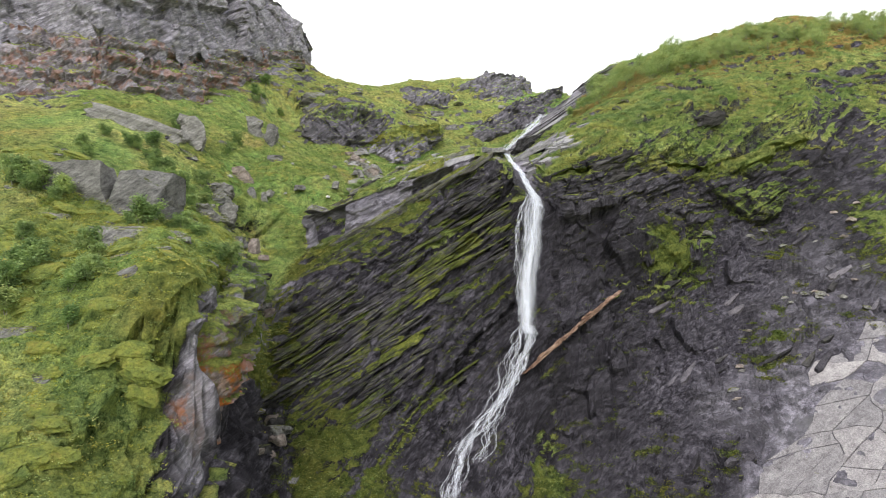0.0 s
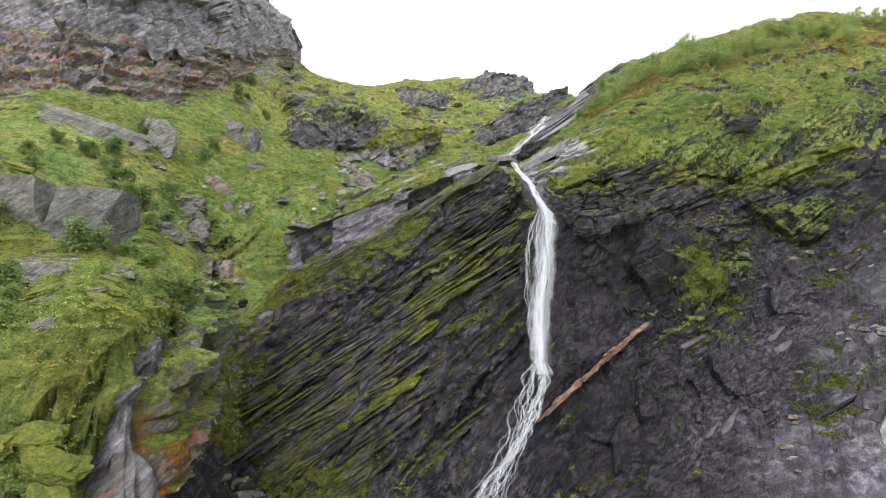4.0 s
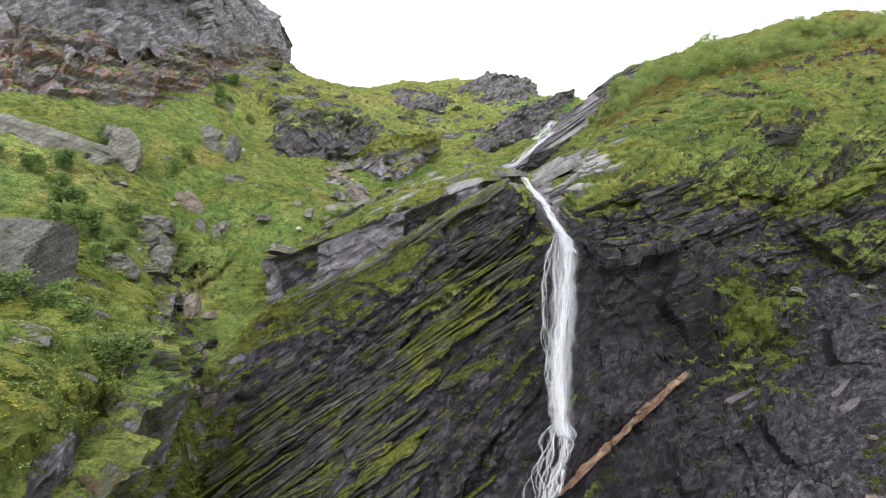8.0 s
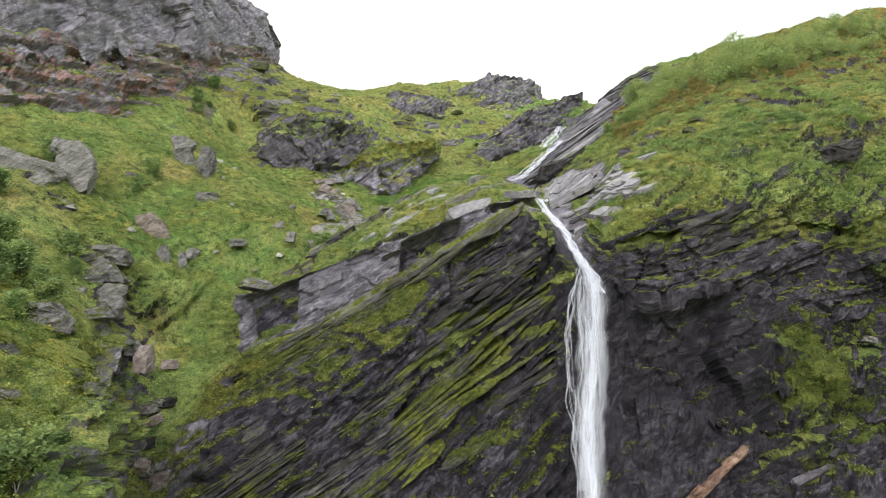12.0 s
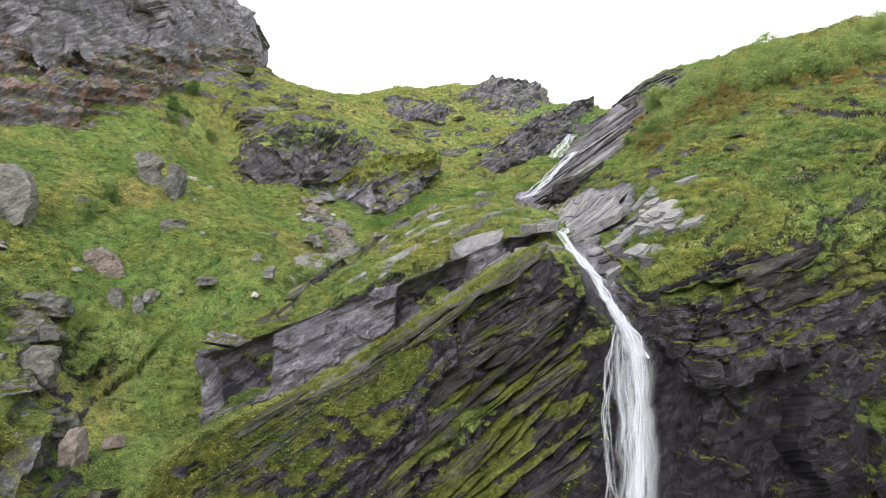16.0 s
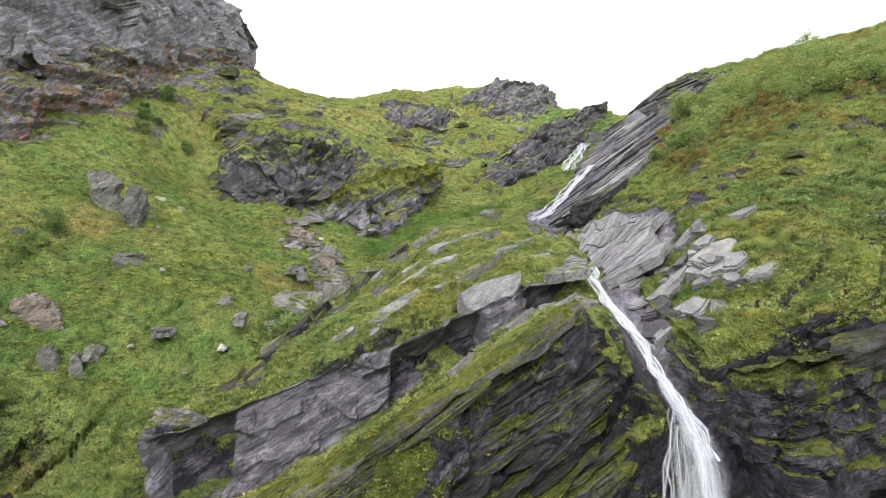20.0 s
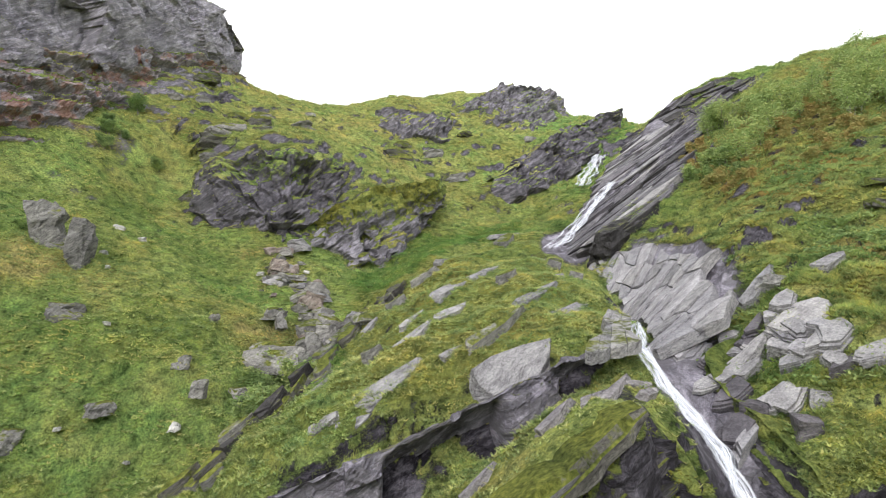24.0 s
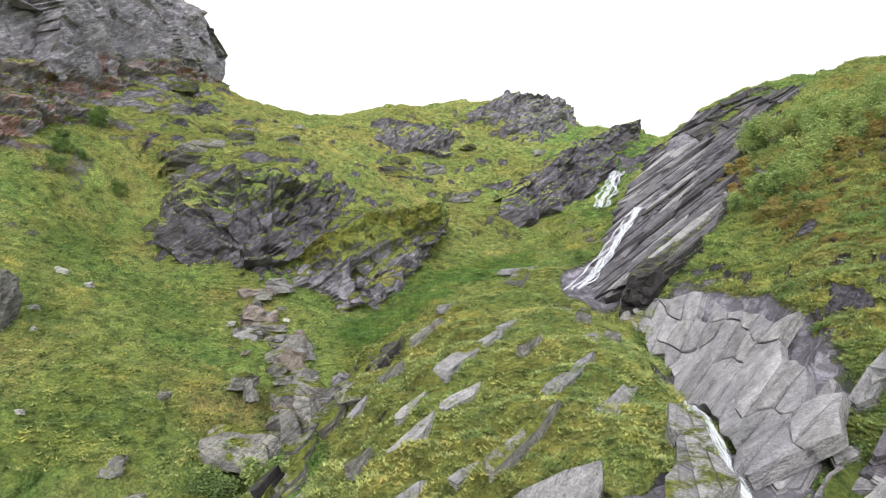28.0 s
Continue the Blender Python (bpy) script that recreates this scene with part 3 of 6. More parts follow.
def facets(x, y, z, size, seed):
    """Flat tilted facets of broken rock, from about -1 to 1."""
    sh = np.shape(x)
    p = np.stack([np.ravel(x), np.ravel(y), np.ravel(z)], 1) / size
    c0 = np.floor(p)
    best, val = np.full(len(p), 9.0), np.zeros(len(p))
    for di in (-1, 0, 1):
        for dj in (-1, 0, 1):
            for dk in (-1, 0, 1):
                c = c0 + [di, dj, dk]
                h = [hash3(c[:, 0], c[:, 1], c[:, 2], seed + q) for q in range(7)]
                d = p - c - np.stack(h[:3], 1)
                r = (d * d).sum(1)
                v = (h[3] - 0.5) * 1.2 + (d * (np.stack(h[4:7], 1) - 0.5) * 2.4).sum(1)
                val = np.where(r < best, v, val)
                best = np.minimum(r, best)
    return val.reshape(sh)


def relief(x, y, z, level, run, bed=1.0, lump=0.7, large=1.0):
    """How far the rock of a wall stands out: beds of three thicknesses and broken lumps."""
    o = 1.7 * (blocks(level, run, 2.6, 9.0, 31) - 0.5) + 1.0 * (blocks(level, run, 1.05, 5.0, 41) - 0.5) + 0.55 * (blocks(level, run, 0.5, 2.6, 51) - 0.5)
    return bed * o + lump * (0.35 / large * fbm(x / 3, y / 3, z / 3, 4, 61) + 0.55 * facets(x, y, z, 4.5 * large, 301) + 0.3 / large * facets(x, y, z, 1.8 * large, 331))


def stream_near(x, y):
    """1 beside the water's course, 0 away from it."""
    k = 0
    for a, b in zip(COURSE, COURSE[1:]):
        ax, ay, bx, by = a[0], a[1], b[0], b[1]
        t = np.clip(((x - ax) * (bx - ax) + (y - ay) * (by - ay)) / ((bx - ax) ** 2 + (by - ay) ** 2), 0, 1)
        k = np.maximum(k, smooth(2.6, 0.9, np.hypot(x - ax - t * (bx - ax), y - ay - t * (by - ay))))
    return k


COURSE = [(12.1, 85), (11.2, 82), (9.2, 75), (8.9, 71.6), (9.8, 70), (10.6, 66), (10.4, 62.5), (8.8, 59), (6.3, 56), (2.9, 53), (0.8, 50)]
calm = 1 - 0.85 * stream_near(gx, gy)
dark_side = smooth(10, 13, gx) * smooth(67, 65, gy)
steep = (wallness > 0.01) & near
out = np.zeros(len(gx))
out[steep] = relief(gx[steep], gy[steep], bz[steep], strat[steep], along[steep], (1.0 - 0.5 * dark_side)[steep], (0.7 + 1.0 * dark_side)[steep])
edge_of_slab = smooth(2.2, 0.8, np.abs(gy - np.interp(gx, [-18, -10, -4, 4.5, 9], [70.4, 70.2, 70.6, 72.4, 73.8]))) * smooth(-20, -18, gx) * smooth(10, 9, gx)
out = out * wallness * near * calm * (1 - patch(-33, 105, 4, 6)) * (1 - 0.85 * edge_of_slab)
nrm = np.maximum(sl, 1e-6)
px = gx - slope_x / nrm * out * 0.8
py = gy - slope_y / nrm * out * 0.8
pz = bz + 0.25 * out
# low steps of rock in the turf of the dip slopes
step = (blocks(strat, along, 1.6, 14.0, 71) - 0.5) * smooth(0.35, 0.6, sl) * smooth(-16, -11, gx) * (1 - wallness) * near * (1 - smooth_rock)
ledgy = smooth(14, 18, gx) * smooth(58, 50, gx) * smooth(65, 67, gy) * smooth(92, 80, gy)
pz = pz + 0.35 * step + ledgy * (1.0 * (blocks(strat, along, 2.1, 8.0, 73) - 0.5) + 0.5 * (blocks(strat, along, 0.9, 4.0, 75) - 0.5))
meadow = near * (1 - wallness) * (1 - smooth_rock) * smooth(66, 72, gy)
pz = pz - 0.45 * patch(14, 82, 3, 9.5, -4)
pz = pz + meadow * (0.6 * np.abs(vnoise(gx / 2.2, gy / 2.2, bz / 1.5, 94)) + 0.22 * fbm(gx / 1.3, gy / 1.3, bz / 1.3, 2, 95)) * (1 - 0.6 * smooth(10, 12, gx) * smooth(15, 13, gx))
rocky = smooth(11, 14, gx) * smooth(46, 40, gx) * smooth(44, 48, gy) * smooth(64, 62, gy) * (1 - patch(32, 43, 10, 6, 30))
near_wall = rocky > 0.02
_f = np.zeros(len(gx))
_f[near_wall] = 0.9 * facets(gx[near_wall], gy[near_wall], bz[near_wall], 4.2, 411) + 0.4 * facets(gx[near_wall], gy[near_wall], bz[near_wall], 1.5, 431) + 0.7 * (blocks(strat[near_wall], along[near_wall], 1.3, 6.0, 451) - 0.5)
pz = pz + rocky * _f
tussock = np.abs(vnoise(gx / 1.7, gy / 1.7, bz / 1.0, 91))
cushion = smooth(-13, -17, gx) * smooth(64, 55, gy) * smooth(20, 26, gy) * smooth(-60, -50, gx)
pz = pz + cushion * (1.3 * np.minimum(tussock, 0.6) + 0.35 * np.abs(vnoise(gx / 0.6, gy / 0.6, bz / 0.5, 92)) - 0.4)
PZ = pz.reshape(GX.shape)


def surf(x, y):
    """Height of the ground away from the walls."""
    i = int(np.clip(np.searchsorted(XS, x) - 1, 0, len(XS) - 2))
    j = int(np.clip(np.searchsorted(YS, y) - 1, 0, len(YS) - 2))
    u, v = (x - XS[i]) / (XS[i + 1] - XS[i]), (y - YS[j]) / (YS[j + 1] - YS[j])
    return float((PZ[j, i] * (1 - u) + PZ[j, i + 1] * u) * (1 - v) + (PZ[j + 1, i] * (1 - u) + PZ[j + 1, i + 1] * u) * v)


# slope of the finished surface decides where turf can hold
V3 = np.stack([px, py, pz], 1).reshape(*GX.shape, 3)
tx, ty = np.gradient(V3, axis=1), np.gradient(V3, axis=0)
nn = np.cross(tx, ty)
nz = (nn[..., 2] / np.maximum(np.linalg.norm(nn, axis=2), 1e-9)).ravel()
right_wall = smooth(9, 12, gx) * smooth(68, 65, gy) * smooth(56, 44, gx) * smooth(30, 44, gy)
left_wall = smooth(-21, -17, gx) * smooth(11, 8, gx) * smooth(72, 70, gy) * smooth(30, 44, gy)
grass = smooth(0.36, 0.74, nz) * 1.1 - 0.12
bands = fbm(strat / 1.7, along / 13, bz * 0, 2, 57)
grass = grass - 0.55 * right_wall * smooth(38, 34, bz) * (0.5 + 0.5 * smooth(28, 22, gx)) - 0.22 * left_wall * smooth(66, 62, gy)
grass = grass + left_wall * (0.5 * bands - 0.12 - 0.25 * smooth(19, 12, bz) * smooth(-2, 3, gx)) + right_wall * smooth(20, 26, gx) * (0.7 * fbm(gx / 6, gy / 6, bz / 6, 2, 58) - 0.1)
west = smooth(-15, -17.5, gx) * smooth(40, 44, gy) * smooth(70, 64, gy) * smooth(-40, -30, gx)
grass = grass + 0.6 * west + 0.45 * patch(-19.5, 70, 4, 5)
pale = 0.5 * west
grass = grass + cushion * smooth(-15.2, -17.0, gx) * (2.4 * np.minimum(tussock - 0.2, 0.3) + 0.4 * fbm(gx / 3, gy / 3, bz / 1.6, 3, 59) + 0.75) - 0.5 * edge_of_slab * smooth(0.7, 1.2, sl)
grass = grass + 0.4 * smooth(-11, -14, gx) * smooth(71, 74, gy) * smooth(104, 98, gy) + 0.5 * smooth(-27.5, -29.5, gx) * smooth(96, 100, gy) * smooth(114, 110, gy) * smooth(-40, -37, gx)
for b in bare:
    k = patch(*b)
    grass, pale = grass - 1.0 * k, np.maximum(pale, k * (0.45 if b[0] < 0 else 0.55))
pale = np.maximum(pale, 0.55 * upper_left)
pale = np.maximum(pale, 0.22 * smooth(95, 104, gy) * (1 - upper_left))
pale = np.maximum(pale, 0.3 * patch(-7, 70, 7, 1.6, 8))
pale = np.maximum(pale, 0.25 * smooth(-16, -19, gx) * smooth(70, 60, gy))
moss = smooth(-15, -20, gx) * smooth(62, 50, gy) * smooth(16, 26, gy) * 0.15 + 0.35 * left_wall + 0.12
spur = smooth(-10, -6, gx) * smooth(11, 9, gx) * smooth(72, 75, gy) * smooth(104, 96, gy)
moss = np.clip(moss + 0.42 * spur + 0.35 * fbm(gx / 6, gy / 6, bz / 6, 3, 77), 0, 1)
fern = np.maximum.reduce([patch(-3, 105, 6, 3, 30), patch(-4.6, 99.6, 5.5, 2.4, 35), patch(1.5, 107, 7, 3, 40), patch(-9.5, 83, 2, 4, 20), 0.4 * patch(1, 69.6, 7, 1.0, 8), 0.6 * patch(4, 108, 7, 4, 40), 0.3 * patch(-1, 66, 5, 2, 10)])
# wet rock by the fall; last patch paints shade under the slab's brow
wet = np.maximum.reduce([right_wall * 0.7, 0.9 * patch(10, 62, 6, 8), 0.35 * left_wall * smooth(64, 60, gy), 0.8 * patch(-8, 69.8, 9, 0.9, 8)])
wet = wet * (1 - 0.85 * patch(30, 48, 10, 9, 30))
rust = np.maximum.reduce([0.9 * patch(-15.8, 38, 0.9, 3.2) * smooth(13, 10.5, bz), 0.28 * patch(-40, 100, 5, 10), 0.2 * patch(-44, 88, 5, 6)])
# bare dark bed edges along the gully's steep side
strip = smooth(1.9, 0.7, np.abs(gx - np.interp(gy, [73, 77, 81, 87, 92], [-17.2, -12.9, -10.5, -8.6, -6.4]))) * smooth(71, 74, gy) * smooth(96, 91, gy)
grass = grass - 0.4 * strip * (0.7 + 0.5 * fbm(gx / 2, gy / 2, bz / 2, 2, 45))
pale = np.maximum(pale, 0.3 * strip)
edge_rock = patch(-15.6, 38, 1.0, 4.5, 10)
pale, grass = np.maximum(pale, 0.8 * edge_rock), grass - 0.5 * edge_rock
heath = 1.1 * smooth(19, 25, gx) * smooth(80, 87, gy) * smooth(118, 106, gy) + 0.6 * smooth(14, 20, gx) * smooth(67, 72, gy) * smooth(90, 80, gy) + 0.45 * smooth(98, 108, gy) * smooth(20, 10, gx) + 0.22 * smooth(68, 74, gy) * smooth(104, 98, gy) * smooth(14, 10, gx)
gorge = smooth(2.6, 1.0, np.abs(gx - np.interp(gy, [40, 45, 51, 57, 61, 66, 70], [-12.6, -13.2, -14.8, -17, -18.8, -21.4, -23]))) * smooth(36, 42, gy) * smooth(68, 63, gy)
grass = grass - 0.8 * gorge * (0.7 + 0.6 * fbm(gx / 3, gy / 3, bz / 3, 2, 46)) - 0.5 * patch(33, 54, 11, 8) * (0.8 + 0.5 * fbm(gx / 3, gy / 3, bz / 3, 2, 47))
pale = np.maximum(pale, 0.3 * patch(33, 54, 11, 8))
grass = grass + 0.6 * smooth(-8, -11, gx) * smooth(68.5, 71, gy) * smooth(100, 94, gy) * smooth(-34, -28, gx) + 0.4 * spur * smooth(73, 74.5, gy)
grass = grass + 0.55 * smooth(71.8, 72.8, gy) * smooth(78, 75, gy) * smooth(-18, -15, gx) * smooth(10, 8.5, gx)
grass = grass + 0.6 * patch(-31, 106, 3.5, 5)
rim = smooth(65.6, 67, gy) * smooth(12.8, 15, gx) * smooth(52, 44, gx) * smooth(82, 74, gy)
grass = grass + 0.55 * rim
olive = np.clip(0.75 * right_wall * smooth(38, 34, bz) + 0.75 * left_wall * smooth(68, 64, gy), 0, 1)
purple = np.clip(0.85 * patch(26.5, 58, 8, 4.5, 18) + 0.3 * right_wall + 0.5 * fbm(gx / 3, gy / 3, bz / 3, 2, 48) * right_wall, 0, 0.95) * smooth(9, 12, gx)
lush = np.clip(smooth(-5, -9, gx) * smooth(68, 73, gy) * smooth(112, 100, gy) + 0.45 * smooth(12, 16, gx) * smooth(64, 68, gy) + 0.5 * smooth(100, 108, gy) + 0.35 * smooth(-14.5, -18, gx) * smooth(30, 36, gy) * smooth(72, 68, gy) + 0.4 * fbm(gx / 7, gy / 7, bz / 7, 2, 49), 0, 1)
# the lawn under the recess
lawn = patch(1.2, 63.0, 3.4, 1.5, 14)
grass = grass + 0.9 * lawn
grass = grass + 0.8 * patch(-10.5, 51, 4.5, 3.5)
grass = grass + patch(25.5, 62.3, 7.5, 2.6, 8) * (0.75 + 0.7 * fbm(gx / 2.5, gy / 2.5, bz / 2.5, 3, 50)) * smooth(19, 22, bz) * smooth(33, 30, bz)
grass = grass + 0.6 * smooth(-15.4, -17, gx) * smooth(24, 28, gy) * smooth(58, 52, gy)
MASKS = dict(purple=purple, lush=lush, olive=olive * (1 - lawn), heath=heath, grass=grass, pale=pale, moss=moss, fern=fern, wet=wet, rust=rust)

idx = np.arange(len(gx)).reshape(GX.shape)
quads = np.stack([idx[:-1, :-1], idx[:-1, 1:], idx[1:, 1:], idx[1:, :-1]], -1).reshape(-1, 4)
qx, qy = gx[quads].mean(1), gy[quads].mean(1)
PARTS = {
    "upper_crag": ((qx < -30) & (qx > -110) & (qy > 74 + np.clip(-48 - qx, 0, 20) * -0.2) & (qy < 132) & (sl[quads].mean(1) > 1.0), "layered grey rock crag above the grass slope", "cliff"),
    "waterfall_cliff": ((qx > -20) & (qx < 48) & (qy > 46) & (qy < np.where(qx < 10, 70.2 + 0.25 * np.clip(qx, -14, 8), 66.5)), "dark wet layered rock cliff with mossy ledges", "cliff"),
    "buttress": ((qx < -13) & (qx > -50) & (qy > 20) & (qy < 62) & (qx < -13 - 0.28 * (qy - 30)), "moss-covered rock buttress with rusty rock edge", "cliff"),
    "right_hillside": ((qx > 12) & (qx < 120) & (qy > 64) & (qy < 130) & (qx > 12 + 0.35 * np.clip(qy - 85, 0, 60)), "grassy hillside with rock outcrops and autumn heath", "hillside"),
}
taken = np.zeros(len(quads), bool)


def sheet(name, sel, label, category):
    q = quads[sel]
    used, inv = np.unique(q, return_inverse=True)
    me = bpy.data.meshes.new(name)
    me.vertices.add(len(used))
    me.vertices.foreach_set("co", np.stack([px[used], py[used], pz[used]], 1).ravel())
    me.loops.add(q.size)
    me.loops.foreach_set("vertex_index", inv.ravel().astype(np.int32))
    me.polygons.add(len(q))
    me.polygons.foreach_set("loop_start", np.arange(0, q.size, 4, dtype=np.int32))
    me.update(calc_edges=True)
    for k, v in MASKS.items():
        a = me.attributes.new(k, "FLOAT", "POINT")
        a.data.foreach_set("value", np.clip(v[used], -1, 2).astype(np.float32))
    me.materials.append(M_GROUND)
    me.polygons.foreach_set("use_smooth", np.full(len(q), category != "cliff"))
    me.update()
    return tagged(new(name, me), label, category, kind="structure")


CLIFFS = {}
for _name, (_sel, _label, _cat) in PARTS.items():
    _sel = _sel & ~taken
    taken |= _sel
    CLIFFS[_name] = sheet(_name, _sel, _label, _cat)
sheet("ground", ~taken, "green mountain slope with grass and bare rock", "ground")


# ---- rock walls that stand free of the slope ----
def polyline(pts, t):
    """Points at the shares t of a line's length."""
    p = np.array(pts, float)
    d = np.concatenate([[0], np.cumsum(np.linalg.norm(np.diff(p, axis=0), axis=1))])
    return np.stack([np.interp(t * d[-1], d, p[:, k]) for k in range(3)], 1)


def grid_mesh(name, P, mats, masks=None):
    """A smooth-shaded mesh from a grid of points (rows, columns, 3)."""
    r, c = P.shape[:2]
    ix = np.arange(r * c).reshape(r, c)
    q = np.stack([ix[:-1, :-1], ix[:-1, 1:], ix[1:, 1:], ix[1:, :-1]], -1).reshape(-1, 4)
    me = bpy.data.meshes.new(name)
    me.vertices.add(r * c)
    me.vertices.foreach_set("co", P.reshape(-1))
    me.loops.add(q.size)
    me.loops.foreach_set("vertex_index", q.ravel().astype(np.int32))
    me.polygons.add(len(q))
    me.polygons.foreach_set("loop_start", np.arange(0, q.size, 4, dtype=np.int32))
    me.update(calc_edges=True)
    for k, v in (masks or {}).items():
        a = me.attributes.new(k, "FLOAT", "POINT")
        a.data.foreach_set("value", np.clip(v, -1, 2).astype(np.float32).ravel())
    me.materials.append(mats)
    me.polygons.foreach_set("use_smooth", np.zeros(len(q), bool))
    me.update()
    return me


def cliff_wall(name, foot, brow, label, step=0.22, bed=1.0, lump=0.7, dip=(-0.36, -0.6), lean=0.0, back=2.5, pale=0.3, wet=0.0, rust=0.0, mossy=0.3, turf=0.0, bulge=0.0, seed=0, turf_from=None, hollows=(), ragged=1.0, warp=0.4, stretch=1.0, heath=0.0, large=1.0, turf_top=0.0, rust_to=None, purple=0.0, jut=0.0):
    """A wall of layered rock between a foot line and a brow line, with a cap that runs back into the slope."""
    length = float(np.linalg.norm(np.diff(np.array(foot, float), axis=0), axis=1).sum())
    tall = float(np.linalg.norm(np.array(brow[len(brow) // 2], float) - np.array(foot[len(foot) // 2], float)))
    nu, nv, ncap = max(12, int(length / step)), max(8, int(tall / step)), max(4, int(back / step / 1.5))
    u = np.linspace(0, 1, nu)
    F, B = polyline(foot, u), polyline(brow, u)
    wave = np.array([noise.noise(Vector((a * length / 2.2, seed + 3.3, 0))) + 0.5 * noise.noise(Vector((a * length / 0.8, seed + 7.7, 0))) for a in u])[:, None]
    B = B + (B - F) * 0.10 * ragged * wave
    F = F + (F - B) * 0.10 * ragged * wave[::-1]
    tang = np.gradient((F + B) / 2, axis=0)
    nh = np.stack([tang[:, 1], -tang[:, 0], np.zeros(nu)], 1)
    nh /= np.maximum(np.linalg.norm(nh, axis=1, keepdims=True), 1e-9)
    rows = [F - nh * 0.4 - np.array([0, 0, 3.0]), F - nh * 0.2 - np.array([0, 0, 1.4])]
    for v in np.linspace(-0.12, 1, nv):
        rows.append(F * (1 - v) + B * v + nh * (jut * float(smooth(-0.12, 0.06, v)) + lean * v + bulge * math.sin(math.pi * min(max(v, 0), 1))))
    for k in range(1, ncap + 1):
        w = k / ncap
        rows.append(B - nh * (back * w) + nh * (lean + jut) * (1 - w) - np.array([0, 0, 1.6]) * w ** 3)
    P = np.array(rows)
    vv = np.concatenate([[-0.4, -0.25], np.linspace(-0.12, 1, nv), np.full(ncap, 1.0)])[:, None]
    x, y, z = P[..., 0], P[..., 1], P[..., 2]
    level = z + dip[0] * x + dip[1] * y + warp * fbm(x / 8, y / 8, z / 8, 2, 21 + seed)
    ends = np.minimum(1, np.minimum(u, 1 - u) * length / 2.0)[None, :]
    o = relief(x, y, z, level, (x * 0.9 + y * 0.3) / stretch, bed, lump, large) * np.where(vv < 1, 1, 0.35) * ends
    face = np.cross(np.gradient(P, axis=1), np.gradient(P, axis=0))
    face /= np.maximum(np.linalg.norm(face, axis=2, keepdims=True), 1e-9)
    face = np.where((face * (nh[None] + [0, 0, 0.6])).sum(2, keepdims=True) < 0, -face, face)
    P = P + face * o[..., None]
    P[..., 2] += 0.12 * fbm(x / 0.9, y / 0.9, z / 0.9, 3, 8)
    for h0, h1, deep in hollows:
        win = smooth(h0 - 0.4, h0 + 0.4, x) * smooth(h1 + 0.4, h1 - 0.4, x) * smooth(-0.1, 0.15, vv) * smooth(0.98, 0.72, vv)
        P -= nh[None] * (deep * win)[..., None]
    # the ends turn back into the slope
    P -= (nh[None] * ((1 - ends) ** 2 * 2.0)[..., None])
    n = np.cross(np.gradient(P, axis=1), np.gradient(P, axis=0))
    nz = n[..., 2] / np.maximum(np.linalg.norm(n, axis=2), 1e-9)
    one = np.ones(P.shape[:2])
    up_side = np.sign(nz[-ncap:].mean())
    g = smooth(0.42, 0.8, nz * up_side) * 1.1 - 0.15 + turf + turf_top * smooth(0.4, 0.85, vv)
    if turf_from:
        g = g + turf_from[2] * smooth(turf_from[0], turf_from[1], x)
    masks = dict(purple=one * purple, lush=one * 0.3, olive=one * (0.5 if wet > 0.3 else 0.0), heath=one * heath, grass=g, pale=one * pale, moss=np.clip(mossy + 0.4 * fbm(x / 6, y / 6, z / 6, 3, 77), 0, 1), fern=one * 0, wet=one * wet, rust=one * rust + (1.0 * smooth(rust_to[1], rust_to[0], y) * (0.45 + 0.55 * smooth(15.5, 13, z)) if rust_to else 0))
    return tagged(new(name, grid_mesh(name, P, M_GROUND, masks)), label, "rock face", kind="structure")


cliff_wall("crag_wall_lower", [(-80, 68, 45), (-65, 70.5, 46), (-49, 75.5, 47), (-44, 84, 50), (-40.6, 94, 54), (-36.8, 108, 63), (-34.4, 122, 73.6), (-33.6, 130, 78), (-33, 138, 80.5)],
           [(-80, 74, 58), (-66, 76, 59), (-51.5, 80.5, 60), (-46.6, 88, 62.5), (-44, 97, 66.5), (-40, 111, 73.4), (-37, 122.5, 78.6), (-35, 130.5, 81.4), (-34, 138, 83.4)],
           "layered grey and rusty rock bands with grass ledges", 0.28, 1.1, 0.8, (-0.08, -0.2), pale=0.8, rust=0.35, turf=0.06, back=4, seed=3)
cliff_wall("crag_wall_upper", [(-82, 73, 57), (-66, 75.4, 58.4), (-51.5, 80, 59.5), (-46.8, 87.4, 62), (-44, 96.4, 66), (-40.2, 110.4, 73), (-38, 120, 77), (-35.4, 129, 80.8), (-33.8, 138, 83)],
           [(-84, 79, 82), (-70, 80, 84), (-55, 84.5, 86), (-50, 94, 88), (-45, 106, 90), (-42, 119, 92.2), (-38.6, 129, 91.6), (-36.4, 134.5, 90.4), (-34.6, 139, 87)],
           "massive grey rock crag with overhanging blocks", 0.28, 0.12, 3.4, (-0.1, -0.25), large=2.2, lean=1.2, pale=0.85, mossy=0.1, turf=-0.35, back=6, bulge=0.4, seed=5, jut=0.3)
cliff_wall("dark_crag", [(-27.8, 104.2, 51.4), (-25.7, 102.6, 50), (-19.5, 101.6, 49), (-16.4, 101.4, 48), (-13.6, 105.4, 50.5), (-11.6, 111, 55)],
           [(-27.6, 106.8, 57), (-26, 106.4, 58.4), (-21, 105.6, 59.4), (-17.5, 106, 59.6), (-15, 109, 59.8), (-12.6, 114, 61)],
           "dark purple-grey broken rock face in the grass", 0.2, 0.5, 2.2, pale=0.5, turf=-0.05, turf_top=0.6, purple=0.35, back=3.5, bulge=0.5, seed=7)
